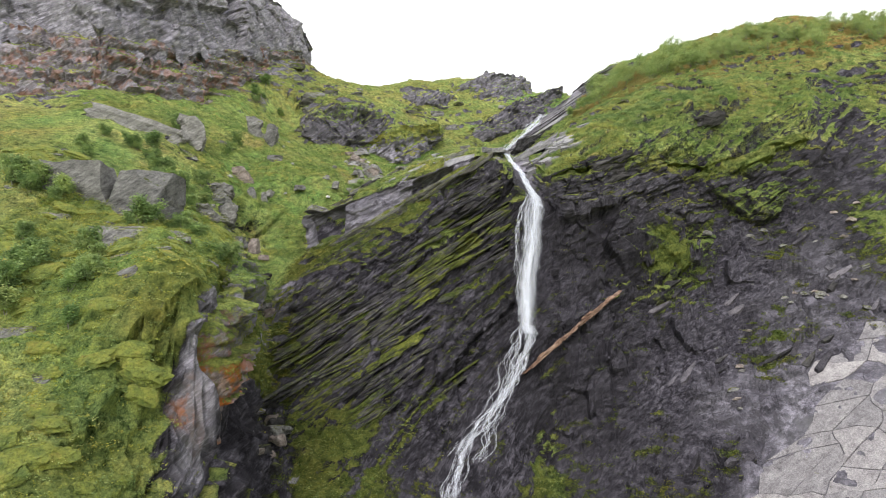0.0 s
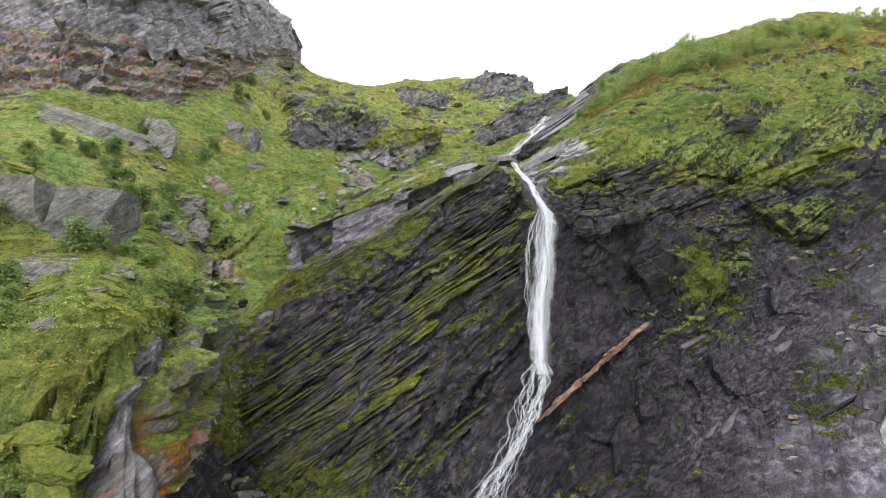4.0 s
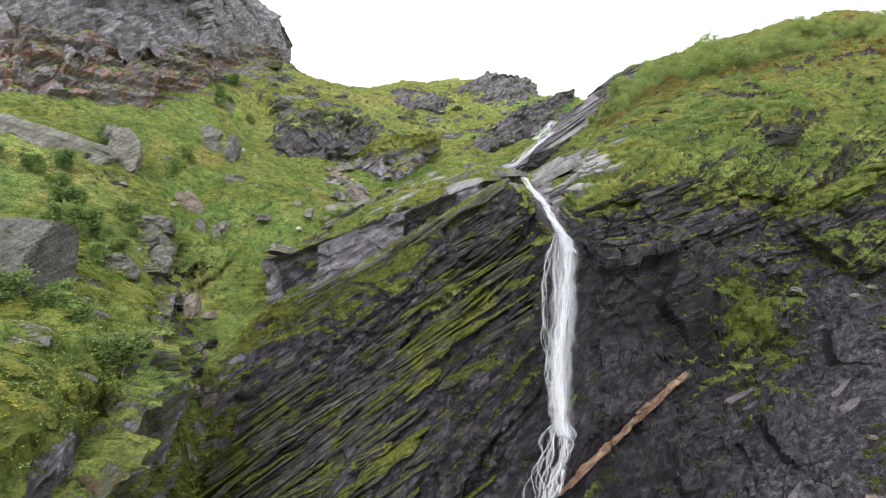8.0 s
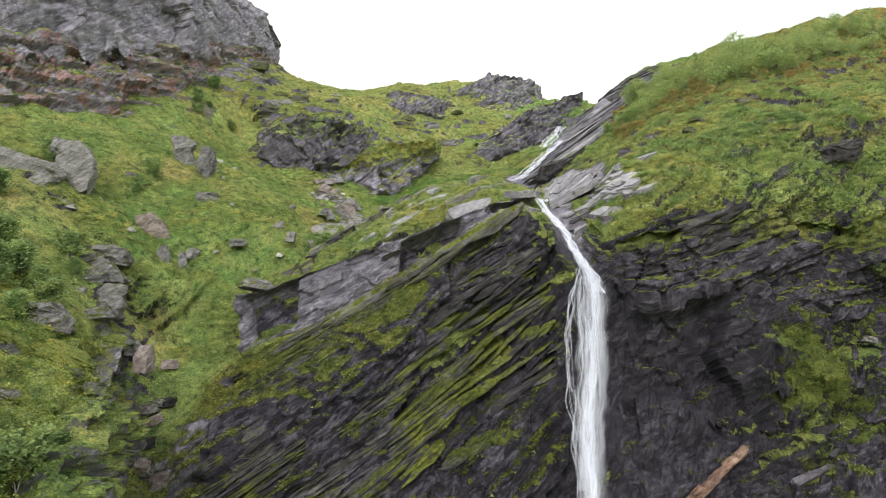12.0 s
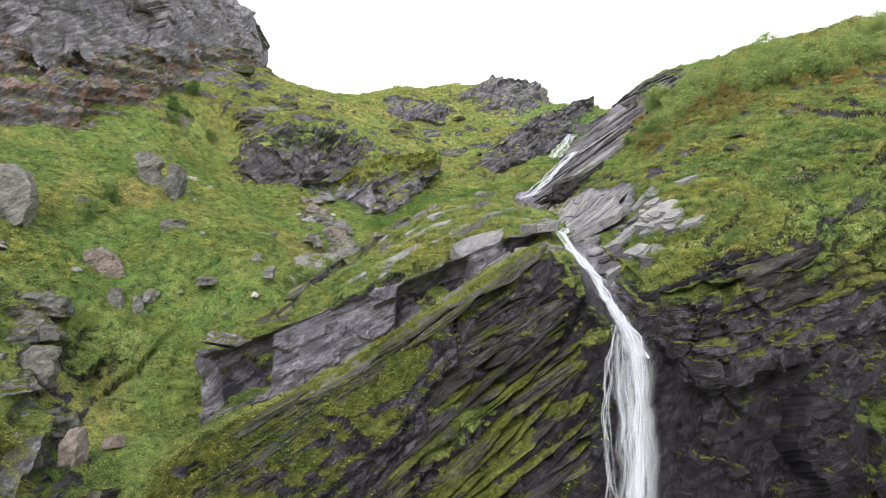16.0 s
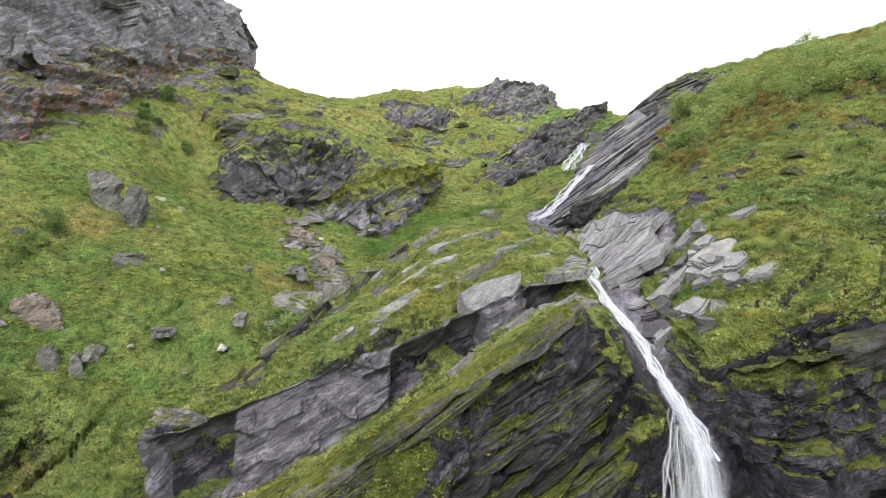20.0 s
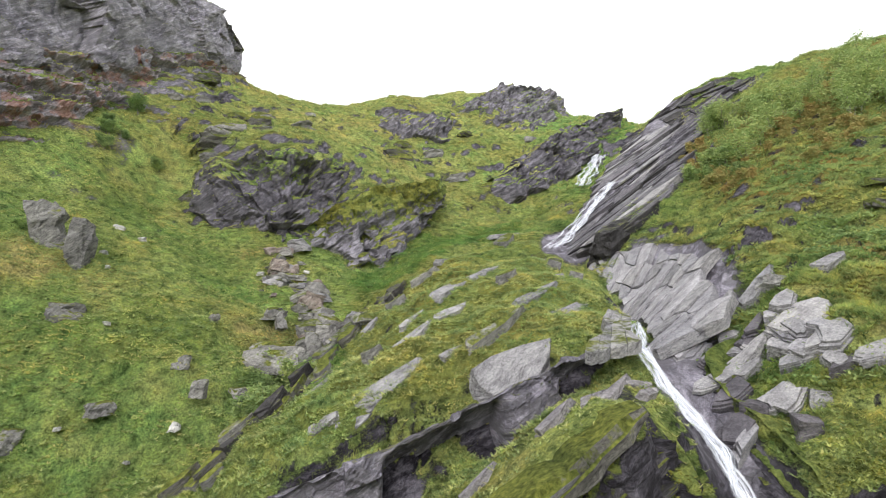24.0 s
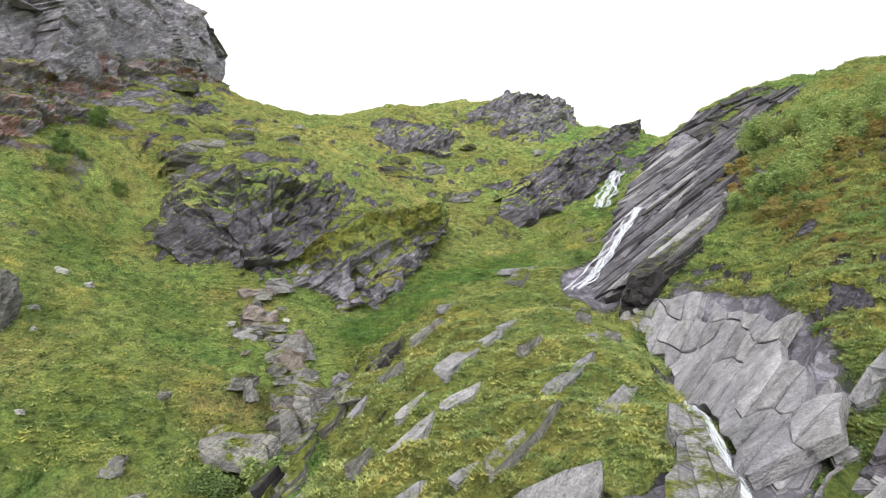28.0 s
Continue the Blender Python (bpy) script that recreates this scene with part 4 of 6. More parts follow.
cliff_wall("rock_hump", [(-16.6, 104, 49), (-12.5, 102, 46.8), (-9.4, 102, 45.8), (-5.8, 104, 47), (-3.4, 108, 49.6), (-1.4, 114, 53.4)],
           [(-16.4, 105.5, 50.4), (-13.4, 106, 52.8), (-9.2, 107.6, 55), (-5, 109, 56.6), (-2.2, 111, 57.4), (-0.4, 116, 57.6)],
           "moss-capped wedge of rock above the rubble", 0.2, 0.4, 1.5, (-0.5, -0.3), pale=0.55, mossy=0.7, turf=0.3, turf_top=0.6, back=6, bulge=1.3, seed=37)
cliff_wall("ridge_rock_band", [(0, 137, 72), (8, 139, 73), (15, 142, 75), (21, 146, 77.6), (26, 152, 82)],
           [(0.5, 143, 79), (8, 146, 83), (14, 149.5, 87), (20, 152.5, 88), (26, 156.5, 85.4)],
           "grey upright rock band below the ridge line", 0.3, 0.6, 1.5, (-0.5, -0.3), pale=0.5, turf=-0.1, back=4, seed=9)
cliff_wall("ridge_rock_step", [(-12.5, 133, 73), (-8, 131, 71.5), (-4, 131, 71), (0, 133, 70.5), (3, 135, 71)],
           [(-12, 136, 76.4), (-8, 134.5, 76.4), (-4, 134, 75), (0, 136, 75), (3, 138, 74.5)],
           "small grey rock step in the upper grass", 0.3, 0.6, 1.2, pale=0.4, turf=0.1, back=3, seed=11)
cliff_wall("crest_rock", [(7.7, 119.0, 59.1), (12.1, 121.0, 59.6), (17.7, 125.0, 62.5), (23.0, 129.0, 66.6), (29.7, 132.0, 70.7)],
           [(8.4, 121.0, 61.1), (12.9, 124.5, 64.8), (18.8, 128.5, 69.9), (25.5, 132.0, 73.8), (30.9, 134.0, 75.5)],
           "dark broken rock crest beside the upper cascade", 0.22, 0.5, 1.3, pale=0.3, turf=-0.05, back=5, seed=13)
cliff_wall("slab_front", [(-18.2, 72, 26.4), (-17, 69.6, 26.2), (-10, 69.4, 28.4), (-4, 70, 30.9), (0.5, 70.9, 33.3), (4.5, 71.9, 35.7), (8.4, 73.2, 37)],
           [(-18.4, 73.2, 30.3), (-16.8, 70.7, 30.2), (-10, 70.8, 32.7), (-4, 71.2, 35), (0.5, 72, 37), (4.5, 73, 38.7), (8.8, 74.4, 39.4)],
           "slate bed edge with dark hollows under the grass", 0.13, 0.5, 0.55, (-0.37, -0.5), lean=0.7, pale=0.5, wet=0.1, turf=-0.6, back=1.0, seed=15, ragged=0.2, hollows=((-17, -12.6, 4.0), (-3.6, 1.4, 4.2), (4.6, 7.6, 3.2)))
cliff_wall("overhang_front", [(12.2, 64.4, 29.9), (14.5, 63.3, 30.2), (18, 63.1, 30.8), (22, 63.3, 30.6), (27, 63.9, 29.4), (33, 64, 29.4), (39, 64.6, 31), (46, 66, 35)],
           [(12.4, 65.6, 34.0), (15, 64.7, 34.6), (19, 64.6, 35.4), (22, 64.8, 36.2), (26, 66, 36.2), (31, 66, 35.4), (38, 66.6, 37), (45, 67.4, 40)],
           "dark overhanging rock rim below the turf", 0.14, 0.9, 1.2, (-0.3, -0.5), lean=0.9, pale=0.08, wet=0.35, turf=-0.12, turf_top=0.8, back=2.5, seed=17, turf_from=(23, 30, 0.3))
cliff_wall("lip_wall", [(10.6, 73.8, 38.2), (10.6, 71.6, 36.2), (11.1, 70, 34.6), (11.5, 68, 32.6), (12, 66.2, 31), (12.6, 65, 29.6)],
           [(11.4, 74, 39.6), (11.3, 71.8, 38), (11.6, 70, 36.8), (12, 68, 35.6), (12.5, 66.2, 34.4), (13.2, 65, 33.6)],
           "dark layered rock wall beside the waterfall lip", 0.12, 0.5, 0.5, pale=0.12, wet=0.4, turf=-0.1, turf_top=0.9, back=2.4, seed=19)

cliff_wall("fall_wall", [(11.6, 60.8, 14), (15, 60.6, 14.6), (20, 60.2, 15), (27, 60.6, 18.6), (36, 62.6, 26), (46, 64.6, 32)],
           [(11.8, 65, 30.6), (14.5, 64.6, 31.4), (18.5, 64.3, 32), (27, 64.2, 31), (36, 64.8, 31.6), (46, 66, 36)],
           "dark wet blocky rock wall beside the waterfall", 0.14, 0.5, 2.5, (-0.5, -0.5), pale=0.0, wet=0.9, mossy=0.12, turf=-0.3, back=1.2, seed=23, turf_from=(18.5, 23.5, 0.85), large=1.3, purple=0.15)

cliff_wall("gully_wall", [(-14.6, 36.5, 4), (-14.7, 41, 5.6), (-15.7, 45, 6.6), (-17.5, 51, 9.6), (-19.7, 57, 13.6), (-21.2, 61, 17.6), (-23, 66, 22.6)],
           [(-15.3, 36.8, 14.6), (-15.2, 40.5, 16.6), (-16.3, 45, 19.2), (-18.1, 51.5, 22.4), (-20.3, 57.5, 24.6), (-21.9, 61.5, 25.8), (-23.8, 66, 27)],
           "lichen-grey layered rock side of the gully", 0.14, 1.0, 1.3, (-0.3, -0.2), pale=0.75, mossy=0.45, turf=0.12, turf_top=0.5, back=5.5, seed=41, rust_to=(39, 43))
CASCADE = ([(10.6, 97.6, 46), (15, 104, 51.2), (20, 112, 57.8), (25, 119, 63.4), (29.5, 124.5, 68.2)],
           [(17, 94, 49), (22.6, 99.8, 54.6), (28.4, 107, 61.2), (33.6, 113.4, 67.4), (37.6, 118.4, 73)])
cliff_wall("cascade_slab", *CASCADE, "long smooth inclined slabs beside the cascade", 0.17, 0.3, 0.12, (-0.424, -1.27), pale=0.3, wet=0.25, turf=-0.45, back=1.5, seed=29, ragged=0.8, warp=0.1, stretch=5)
SHELF = ([(9.9, 74.6, 38.9), (10.9, 79, 39.7), (11.7, 82.5, 40.6), (12.7, 87, 41.9), (12.6, 92, 43.5), (12.2, 97, 45.8)],
         [(15.6, 73.6, 41.6), (16.5, 77, 43.2), (16.8, 80.5, 44.6), (17.2, 85, 45.7), (15.8, 92.6, 46.9), (13.6, 96.4, 47)])

# ---- loose and outcropping rocks ----
BED_UP = Vector((-0.36, -0.52, 1.0)).normalized()


def bed_pose(x, y, z, turn=31.0, tilt=0.0, roll=0.0):
    """A pose on the bedding plane, its x axis along the joints."""
    a = Vector((math.cos(radians(turn)), math.sin(radians(turn)), 0))
    a = (a - BED_UP * a.dot(BED_UP)).normalized()
    b = BED_UP.cross(a)
    m = Matrix((a, b, BED_UP)).transposed().to_4x4()
    return Matrix.Translation((x, y, z)) @ m @ pose(0, 0, 0, roll, tilt, 0)


def part(name, bm, material, parent=None, label=""):
    me = bpy.data.meshes.new(name)
    bm.to_mesh(me)
    bm.free()
    me.materials.append(material)
    ob = new(name, me)
    if parent:
        ob.parent = parent
    if label:
        ob["label"] = label
    return ob


def block_bm(sx, sy, sz, rng, cuts=7, rugged=0.12, layers=4, shift=0.10, taper=0.15, round_=0.12):
    """A bedded block of rock: uneven layers, chipped corners, rough faces. Its base is at z 0."""
    bm = bmesh.new()
    bmesh.ops.create_cube(bm, size=1.0)
    bmesh.ops.subdivide_edges(bm, edges=bm.edges[:], cuts=cuts, use_grid_fill=True)
    offs = [(rng.uniform(-shift, shift), rng.uniform(-shift, shift), rng.uniform(1 - shift, 1 + shift)) for _ in range(layers + 1)]
    seed = rng.uniform(0, 100)
    skew = (rng.uniform(-0.25, 0.25), rng.uniform(-0.2, 0.2))
    cut = [Vector((rng.uniform(-1, 1), rng.uniform(-1, 1), rng.uniform(-0.2, 1))).normalized() for _ in range(7)]
    reach = [rng.uniform(0.46, 0.66) for _ in cut]
    for v in bm.verts:
        p = v.co.copy()
        for c, r in zip(cut, reach):
            over = p.dot(c) - r
            if over > 0:
                p -= c * over
        p = p.lerp(p.normalized() * 0.56, round_)
        k = int(min(max((p.z + 0.5) * layers, 0), layers))
        ox, oy, sc = offs[k]
        f = 1 - taper * (p.z + 0.5)
        p = Vector((p.x * sc * f + ox + skew[0] * p.z, p.y * sc * f + oy + skew[1] * p.z, p.z))
        n = noise.noise_vector(Vector((p.x * 3 + seed, p.y * 3, p.z * 3))) * rugged + noise.noise_vector(Vector((p.x * 8 + seed, p.y * 8, p.z * 8))) * rugged * 0.4
        p += n
        v.co = Vector((p.x * sx, p.y * sy, (p.z + 0.5) * sz))
    return bm


def plate_bm(sx, sy, th, rng, corners=9, layers=2):
    """A broken plate of slate: an uneven outline, thin layers set back from one another."""
    bm = bmesh.new()
    angs = sorted(rng.uniform(0, 2 * math.pi) for _ in range(corners))
    rad = [rng.uniform(0.75, 1.08) for _ in angs]
    z = 0.0
    for k in range(layers):
        h = th * rng.uniform(0.6, 1.4) / layers
        s = 1 - 0.07 * k - rng.uniform(0, 0.05)
        dx, dy = rng.uniform(-0.05, 0.05) * sx, rng.uniform(-0.05, 0.05) * sy
        ring = []
        for a, r in zip(angs, rad):
            c, d = math.cos(a), math.sin(a)
            q = (abs(c) ** 3 + abs(d) ** 3) ** (-1 / 3)
            ring.append((c * q * r * s * sx / 2 + dx, d * q * r * s * sy / 2 + dy))
        lo = [bm.verts.new((x, y, z - (0.03 if k else 0.5 * th))) for x, y in ring]
        hi = [bm.verts.new((x * 0.985, y * 0.985, z + h + rng.uniform(-0.1, 0.1) * h)) for x, y in ring]
        for i in range(corners):
            j = (i + 1) % corners
            bm.faces.new((lo[i], lo[j], hi[j], hi[i]))
        mid = bm.verts.new((dx, dy, z + h * 1.05))
        for i in range(corners):
            bm.faces.new((hi[i], hi[(i + 1) % corners], mid))
        z += h
    return bm


def boulder(name, label, at_, size, material, seed, turn=0.0, tilt=0.0, roll=0.0, group="", bedded_pose=False, **kw):
    rng = random.Random(seed)
    ob = part(name, block_bm(*size, rng, **kw), material)
    ob.matrix_world = bed_pose(*at_, turn, tilt, roll) if bedded_pose else pose(*at_, roll, tilt, turn)
    return tagged(ob, label, "rock", group)


def plate(label, at_, size, seed, turn=31.0, tilt=0.0, roll=0.0, material=None, group="", layers=2, corners=9):
    rng = random.Random(seed)
    ob = part("slate_plate", plate_bm(*size, rng, corners, layers), material or M_SLAB)
    ob.matrix_world = bed_pose(*at_, turn, tilt, roll)
    return tagged(ob, label, "rock slab", group)


def lie(ob, x, y, turn, sink=0.12, reach=0.9):
    """Lays a plate flat on the ground."""
    e = reach
    nv = Vector((surf(x - e, y) - surf(x + e, y), surf(x, y - e) - surf(x, y + e), 2 * e)).normalized()
    a = Vector((math.cos(radians(turn)), math.sin(radians(turn)), 0))
    a = (a - nv * a.dot(nv)).normalized()
    m = Matrix((a, nv.cross(a), nv)).transposed().to_4x4()
    z = (surf(x, y) * 2 + surf(x - e, y) + surf(x + e, y) + surf(x, y - e) + surf(x, y + e)) / 6
    ob.matrix_world = Matrix.Translation((x, y, z - sink)) @ m
    return ob


# single large rocks (the base sits a little in the turf)
boulder("boulder", "huge pale grey block with a sheer face and bushes before it", (-32.7, 51.0, 24.6), (5.3, 4.6, 6.2), M_BOULDER, 11, 4, 0, 2, layers=2, shift=0.02, cuts=12, rugged=0.045, taper=0.04, round_=0.02)
boulder("boulder", "huge split grey block with a mossy top", (-27.1, 50.8, 24.4), (5.0, 4.4, 5.7), M_BOULDER, 51, -5, 0, 3, layers=2, shift=0.02, cuts=12, rugged=0.045, taper=0.04, round_=0.02)
boulder("boulder", "long mossy rock ledge in the upper grass", (-39.5, 70.5, 39.4), (12.5, 3.2, 3.6), M_BOULDER, 12, 12, 14, 0, layers=4, cuts=10)
boulder("boulder", "grey upright block at the end of a ledge", (-34.6, 74, 39.8), (3.8, 3.0, 4.6), M_BOULDER, 13, 20, 8, 0, layers=3)
boulder("boulder", "dark mossy ledge below the huge boulder", (-24.5, 44.2, 22.2), (9.5, 2.2, 1.8), M_BOULDER, 14, -8, 3, 0, layers=3)
boulder("boulder", "tall forked grey stone in the grass", (-29.5, 87.6, 45.0), (2.4, 1.7, 4.6), M_BOULDER, 15, 15, -14, 6, layers=3)
boulder("boulder", "leaning grey stone beside the forked stone", (-27.7, 87.0, 44.3), (2.2, 1.6, 3.9), M_BOULDER, 16, -10, 12, 8, layers=3)
boulder("boulder", "pale pinkish angular boulder on the grass", (-28.0, 77.2, 35.8), (2.5, 2.0, 2.7), M_PINK, 17, 25, -18, 12, layers=3)
boulder("boulder", "lichen-grey outcrop at the slope edge", (-26.0, 66.8, 28.4), (2.2, 1.6, 2.4), M_BOULDER, 18, 20, 6, 0, layers=5)
boulder("boulder", "lichen-grey outcrop at the slope edge", (-27.4, 68.4, 31.0), (1.8, 1.5, 2.0), M_BOULDER, 19, -15, -8, 0, layers=4)
boulder("boulder", "rounded grey stone in the turf", (-25.4, 58.9, 27.2), (2.4, 1.8, 1.9), M_BOULDER, 20, 30, 0, 0)
boulder("boulder", "low grey stone in the turf", (-28.4, 70.8, 32.6), (2.8, 2.0, 1.8), M_BOULDER, 21, 10, 0, 0)
boulder("boulder", "layered dark rock nose over the cliff", (20.4, 65.8, 33.2), (6.6, 3.0, 3.0), M_DARK, 24, 0, -20, 16, layers=8, cuts=14, shift=0.06, taper=0.3)
boulder("boulder", "dark layered outcrop in the hillside turf", (29.6, 69, 39.2), (6.4, 2.0, 2.2), M_DARK, 25, 12, -24, 10, layers=5, cuts=9, taper=0.35)
boulder("boulder", "dark layered outcrop in the hillside turf", (34.5, 69.7, 41.6), (3.8, 1.8, 1.8), M_DARK, 26, 8, -20, 10, layers=4)
boulder("boulder", "grey layered outcrop in the hillside turf", (26.2, 71, 41.6), (4.2, 1.8, 1.6), M_DARK, 27, 18, -20, 8, layers=4)
boulder("boulder", "mossy rock ledge by the gully", (-12.4, 85.4, 37.2), (5.0, 2.0, 1.9), M_BOULDER, 29, -12, 6, 0, layers=3)
boulder("boulder", "flat mossy stone by the gully", (-12.7, 81.4, 35.4), (2.8, 1.6, 1.2), M_BOULDER, 30, -5, 0, 0, layers=3)
boulder("boulder", "dark overgrown stone in the grass", (-25.3, 82.6, 40.4), (2.6, 1.8, 1.5), M_BOULDER, 31, 10, 0, 0)

for k, (x, y, z, w, h) in enumerate([(-25.7, 74.9, 33.0, 1.1, 1.7), (-24.4, 75.4, 32.8, 0.8, 1.3), (-24.0, 76.4, 33.8, 1.4, 0.9), (-17.3, 81.4, 37.6, 1.3, 0.7), (-17.2, 85.8, 40.4, 0.7, 0.6),
                                      (-15.6, 80.1, 36.1, 0.9, 0.8), (-20.3, 78.5, 35.4, 1.6, 0.5), (-14.1, 90.2, 41.0, 1.7, 0.5), (-13.3, 89.2, 40.1, 0.9, 1.2), (-9.7, 89.6, 38.9, 1.4, 1.3),
                                      (-10.5, 87.6, 38.0, 1.2, 1.7), (-16.2, 71.6, 30.6, 2.7, 0.6), (-21.5, 64, 24.5, 1.2, 1.4), (-19.8, 60, 15.2, 1.6, 1.2), (-18.6, 58.5, 13.4, 1.3, 1.8), (-17.2, 54, 10.2, 1.6, 1.0)]):
    boulder("stone", "grey stone lying in the grass" if y > 70 else "pale broken stone in the gully", (x, y, z), (w, w * 0.8, h + 0.3), M_PINK if y < 70 and k % 3 == 0 else M_BOULDER, 100 + k, 37 * k, 8 * (k % 4) - 12, 0,
            "stones on the slope", cuts=4, layers=2)

# broken ledges down the edge of the slope
rng = random.Random(44)
for k in range(30):
    f = rng.random()
    x, y = -23.6 - 4.4 * f + rng.gauss(0, 0.9), 63.0 + 6.5 * f + rng.gauss(0, 1.1)
    w = rng.choice((0.4, 0.6, 0.9, 1.3))
    boulder("stone", "lichen-grey broken ledge stone at the slope's edge", (x, y, surf(x, y) - 0.25 * w), (w * rng.uniform(1.0, 1.7), w, w * rng.uniform(0.6, 1.1)), M_BOULDER, 1700 + k, rng.uniform(0, 60), rng.uniform(-25, 10), rng.uniform(-10, 20), "broken ledges", cuts=4, layers=3)

# white stones in the meadow
rng = random.Random(3)
for k in range(20):
    x, y = rng.uniform(-30, -11), rng.uniform(74, 98)
    w = rng.uniform(0.25, 0.6)
    boulder("stone", "small white stone in the meadow", (x, y, surf(x, y) - 0.05), (w * 1.3, w, w * 0.7), M_WHITE, 60 + k, rng.uniform(0, 180), rng.uniform(-20, 20), 0, "white stones", cuts=2, layers=2)

# small outcrops in the upper grass
rng = random.Random(6)
for k in range(26):
    x, y = (rng.uniform(-38, -22), rng.uniform(106, 126)) if k < 15 else (rng.uniform(-20, 16), rng.uniform(118, 138))
    w = rng.uniform(0.8, 2.4)
    boulder("stone", "dark outcrop stone in the upper grass", (x, y, surf(x, y) - 0.45 * w), (w * 1.8, w, w * 0.8), (M_HUMP, M_BOULDER)[k % 2], 150 + k, rng.uniform(0, 60), rng.uniform(-15, 5), 0, "outcrops in the upper grass", cuts=4, layers=3)

# rubble at the head of the gully
rng = random.Random(5)
for k in range(110):
    f = rng.random()
    x = -16.5 + 9.5 * f + rng.gauss(0, 0.8)
    y = 99 - 11 * f + rng.gauss(0, 1.2)
    w = rng.choice((0.35, 0.4, 0.5, 0.7, 0.9, 1.2, 1.7)) * (1.0 + 0.3 * f)
    boulder("stone", "angular grey stone in a heap of rubble", (x, y, surf(x, y) - 0.15 * w), (w * rng.uniform(0.8, 1.5), w, w * rng.uniform(0.35, 0.8)), (M_BOULDER, M_SLAB, M_PINK, M_BOULDER)[k % 4], 200 + k,
            rng.uniform(0, 180), rng.uniform(-25, 25), rng.uniform(-20, 20), "rubble above the gully", cuts=3, layers=2)

# pavements of plates between joints
def between(lines):
    """A surface between a foot line (v 0) and a brow line (v 1)."""
    def at_(u, v):
        uu = np.array([min(max(u, 0), 1)])
        return Vector((polyline(lines[0], uu)[0] * (1 - v) + polyline(lines[1], uu)[0] * v).tolist())
    return at_


def pavement(name, label, at_, nu, nv, materials, seed, jit=0.3, lift=0.12, proud=0.14, thick=0.3, gaps=0.1, lean=0.0, keep=None, grain=38.0, jitv=None):
    """Plates of bedrock that share their joints, each a little higher or lower than the next."""
    rng = random.Random(seed)
    spin = Matrix.Rotation(radians(grain), 4, "Z")
    unspin = spin.inverted()
    root = new(name)
    root.location = at_(0.5, 0.5)
    tagged(root, label, "rock pavement")
    root.empty_display_size = 0.5
    knot = {(i, j): ((i + rng.uniform(-jit, jit)) / nu, (j + rng.uniform(-1, 1) * (jitv or jit)) / nv) for i in range(nu + 1) for j in range(nv + 1)}
    mid = {}

    def between_knots(a, b):
        key = (min(a, b), max(a, b))
        if key not in mid:
            (u0, v0), (u1, v1) = knot[a], knot[b]
            mid[key] = ((u0 + u1) / 2 + rng.uniform(-0.1, 0.1) / nu, (v0 + v1) / 2 + rng.uniform(-0.1, 0.1) / nv)
        return mid[key]

    for i in range(nu):
        for j in range(nv):
            r = rng.random()
            if r < gaps or (keep and not keep((i + 0.5) / nu, (j + 0.5) / nv)):
                continue
            ks = [(i, j), (i + 1, j), (i + 1, j + 1), (i, j + 1)]
            ring = []
            for a, b in zip(ks, ks[1:] + ks[:1]):
                ring += [knot[a], between_knots(a, b)]
            pts = [at_(*q) for q in ring]
            c = sum(pts, Vector()) / 8
            up = (pts[2] - pts[0]).cross(pts[4] - pts[0]).normalized()
            up = up if up.z > 0 else -up
            h = lift + rng.uniform(-proud, proud)
            tip = [rng.uniform(-1, 1) * 0.5 * proud for _ in range(2)]
            bm = bmesh.new()
            rows = []
            for inset, dz in ((0.985, -thick), (0.985, -0.04), (0.965, 0.0)):
                row = []
                for k, p in enumerate(pts):
                    d = p - c
                    t = tip[0] * (1 if k in (1, 2, 3) else -1) + tip[1] * (1 if k in (3, 4, 5) else -1) + lean * (1 if k in (0, 1, 7) else 0)
                    row.append(bm.verts.new(unspin @ (d * inset + up * (h + dz + (t if dz > -thick else 0)))))
                rows.append(row)
            for lo, hi in zip(rows, rows[1:]):
                for k in range(8):
                    q = (k + 1) % 8
                    bm.faces.new((lo[k], lo[q], hi[q], hi[k]))
            bm.faces.new(rows[-1])
            bmesh.ops.recalc_face_normals(bm, faces=bm.faces[:])
            ob = part("slate_plate", bm, materials[(i * 7 + j * 3 + int(r * 50)) % len(materials)], root)
            ob.matrix_local = Matrix.Translation(c - Vector(root.location)) @ spin
    return root


def shelf_bed(u, v):
    """Slabs of the shelf, whose beds rise slantwise from the stream."""
    p = between(SHELF)(u + 0.16 * v - 0.08, v)
    return Vector((p.x, p.y, max(p.z, surf(p.x, p.y) - 0.05)))


pavement("slate_pavement", "bare pavement of overlapping grey slate plates", shelf_bed, 17, 3, (M_SLAB, M_PAVE, M_PAVE), 8, 0.2, 0.12, 0.05, 0.6, 0.05, lean=0.11, jitv=0.48,
         keep=lambda u, v: v < 0.55 + 0.9 * u or u > 0.5)


def cascade_bed(u, v):
    """Long beds that cross the cascade's slabs slantwise."""
    v = v * 1.2 - 0.15
    return between(CASCADE)(u * 1.28 - 0.26 + 0.24 * v, v)


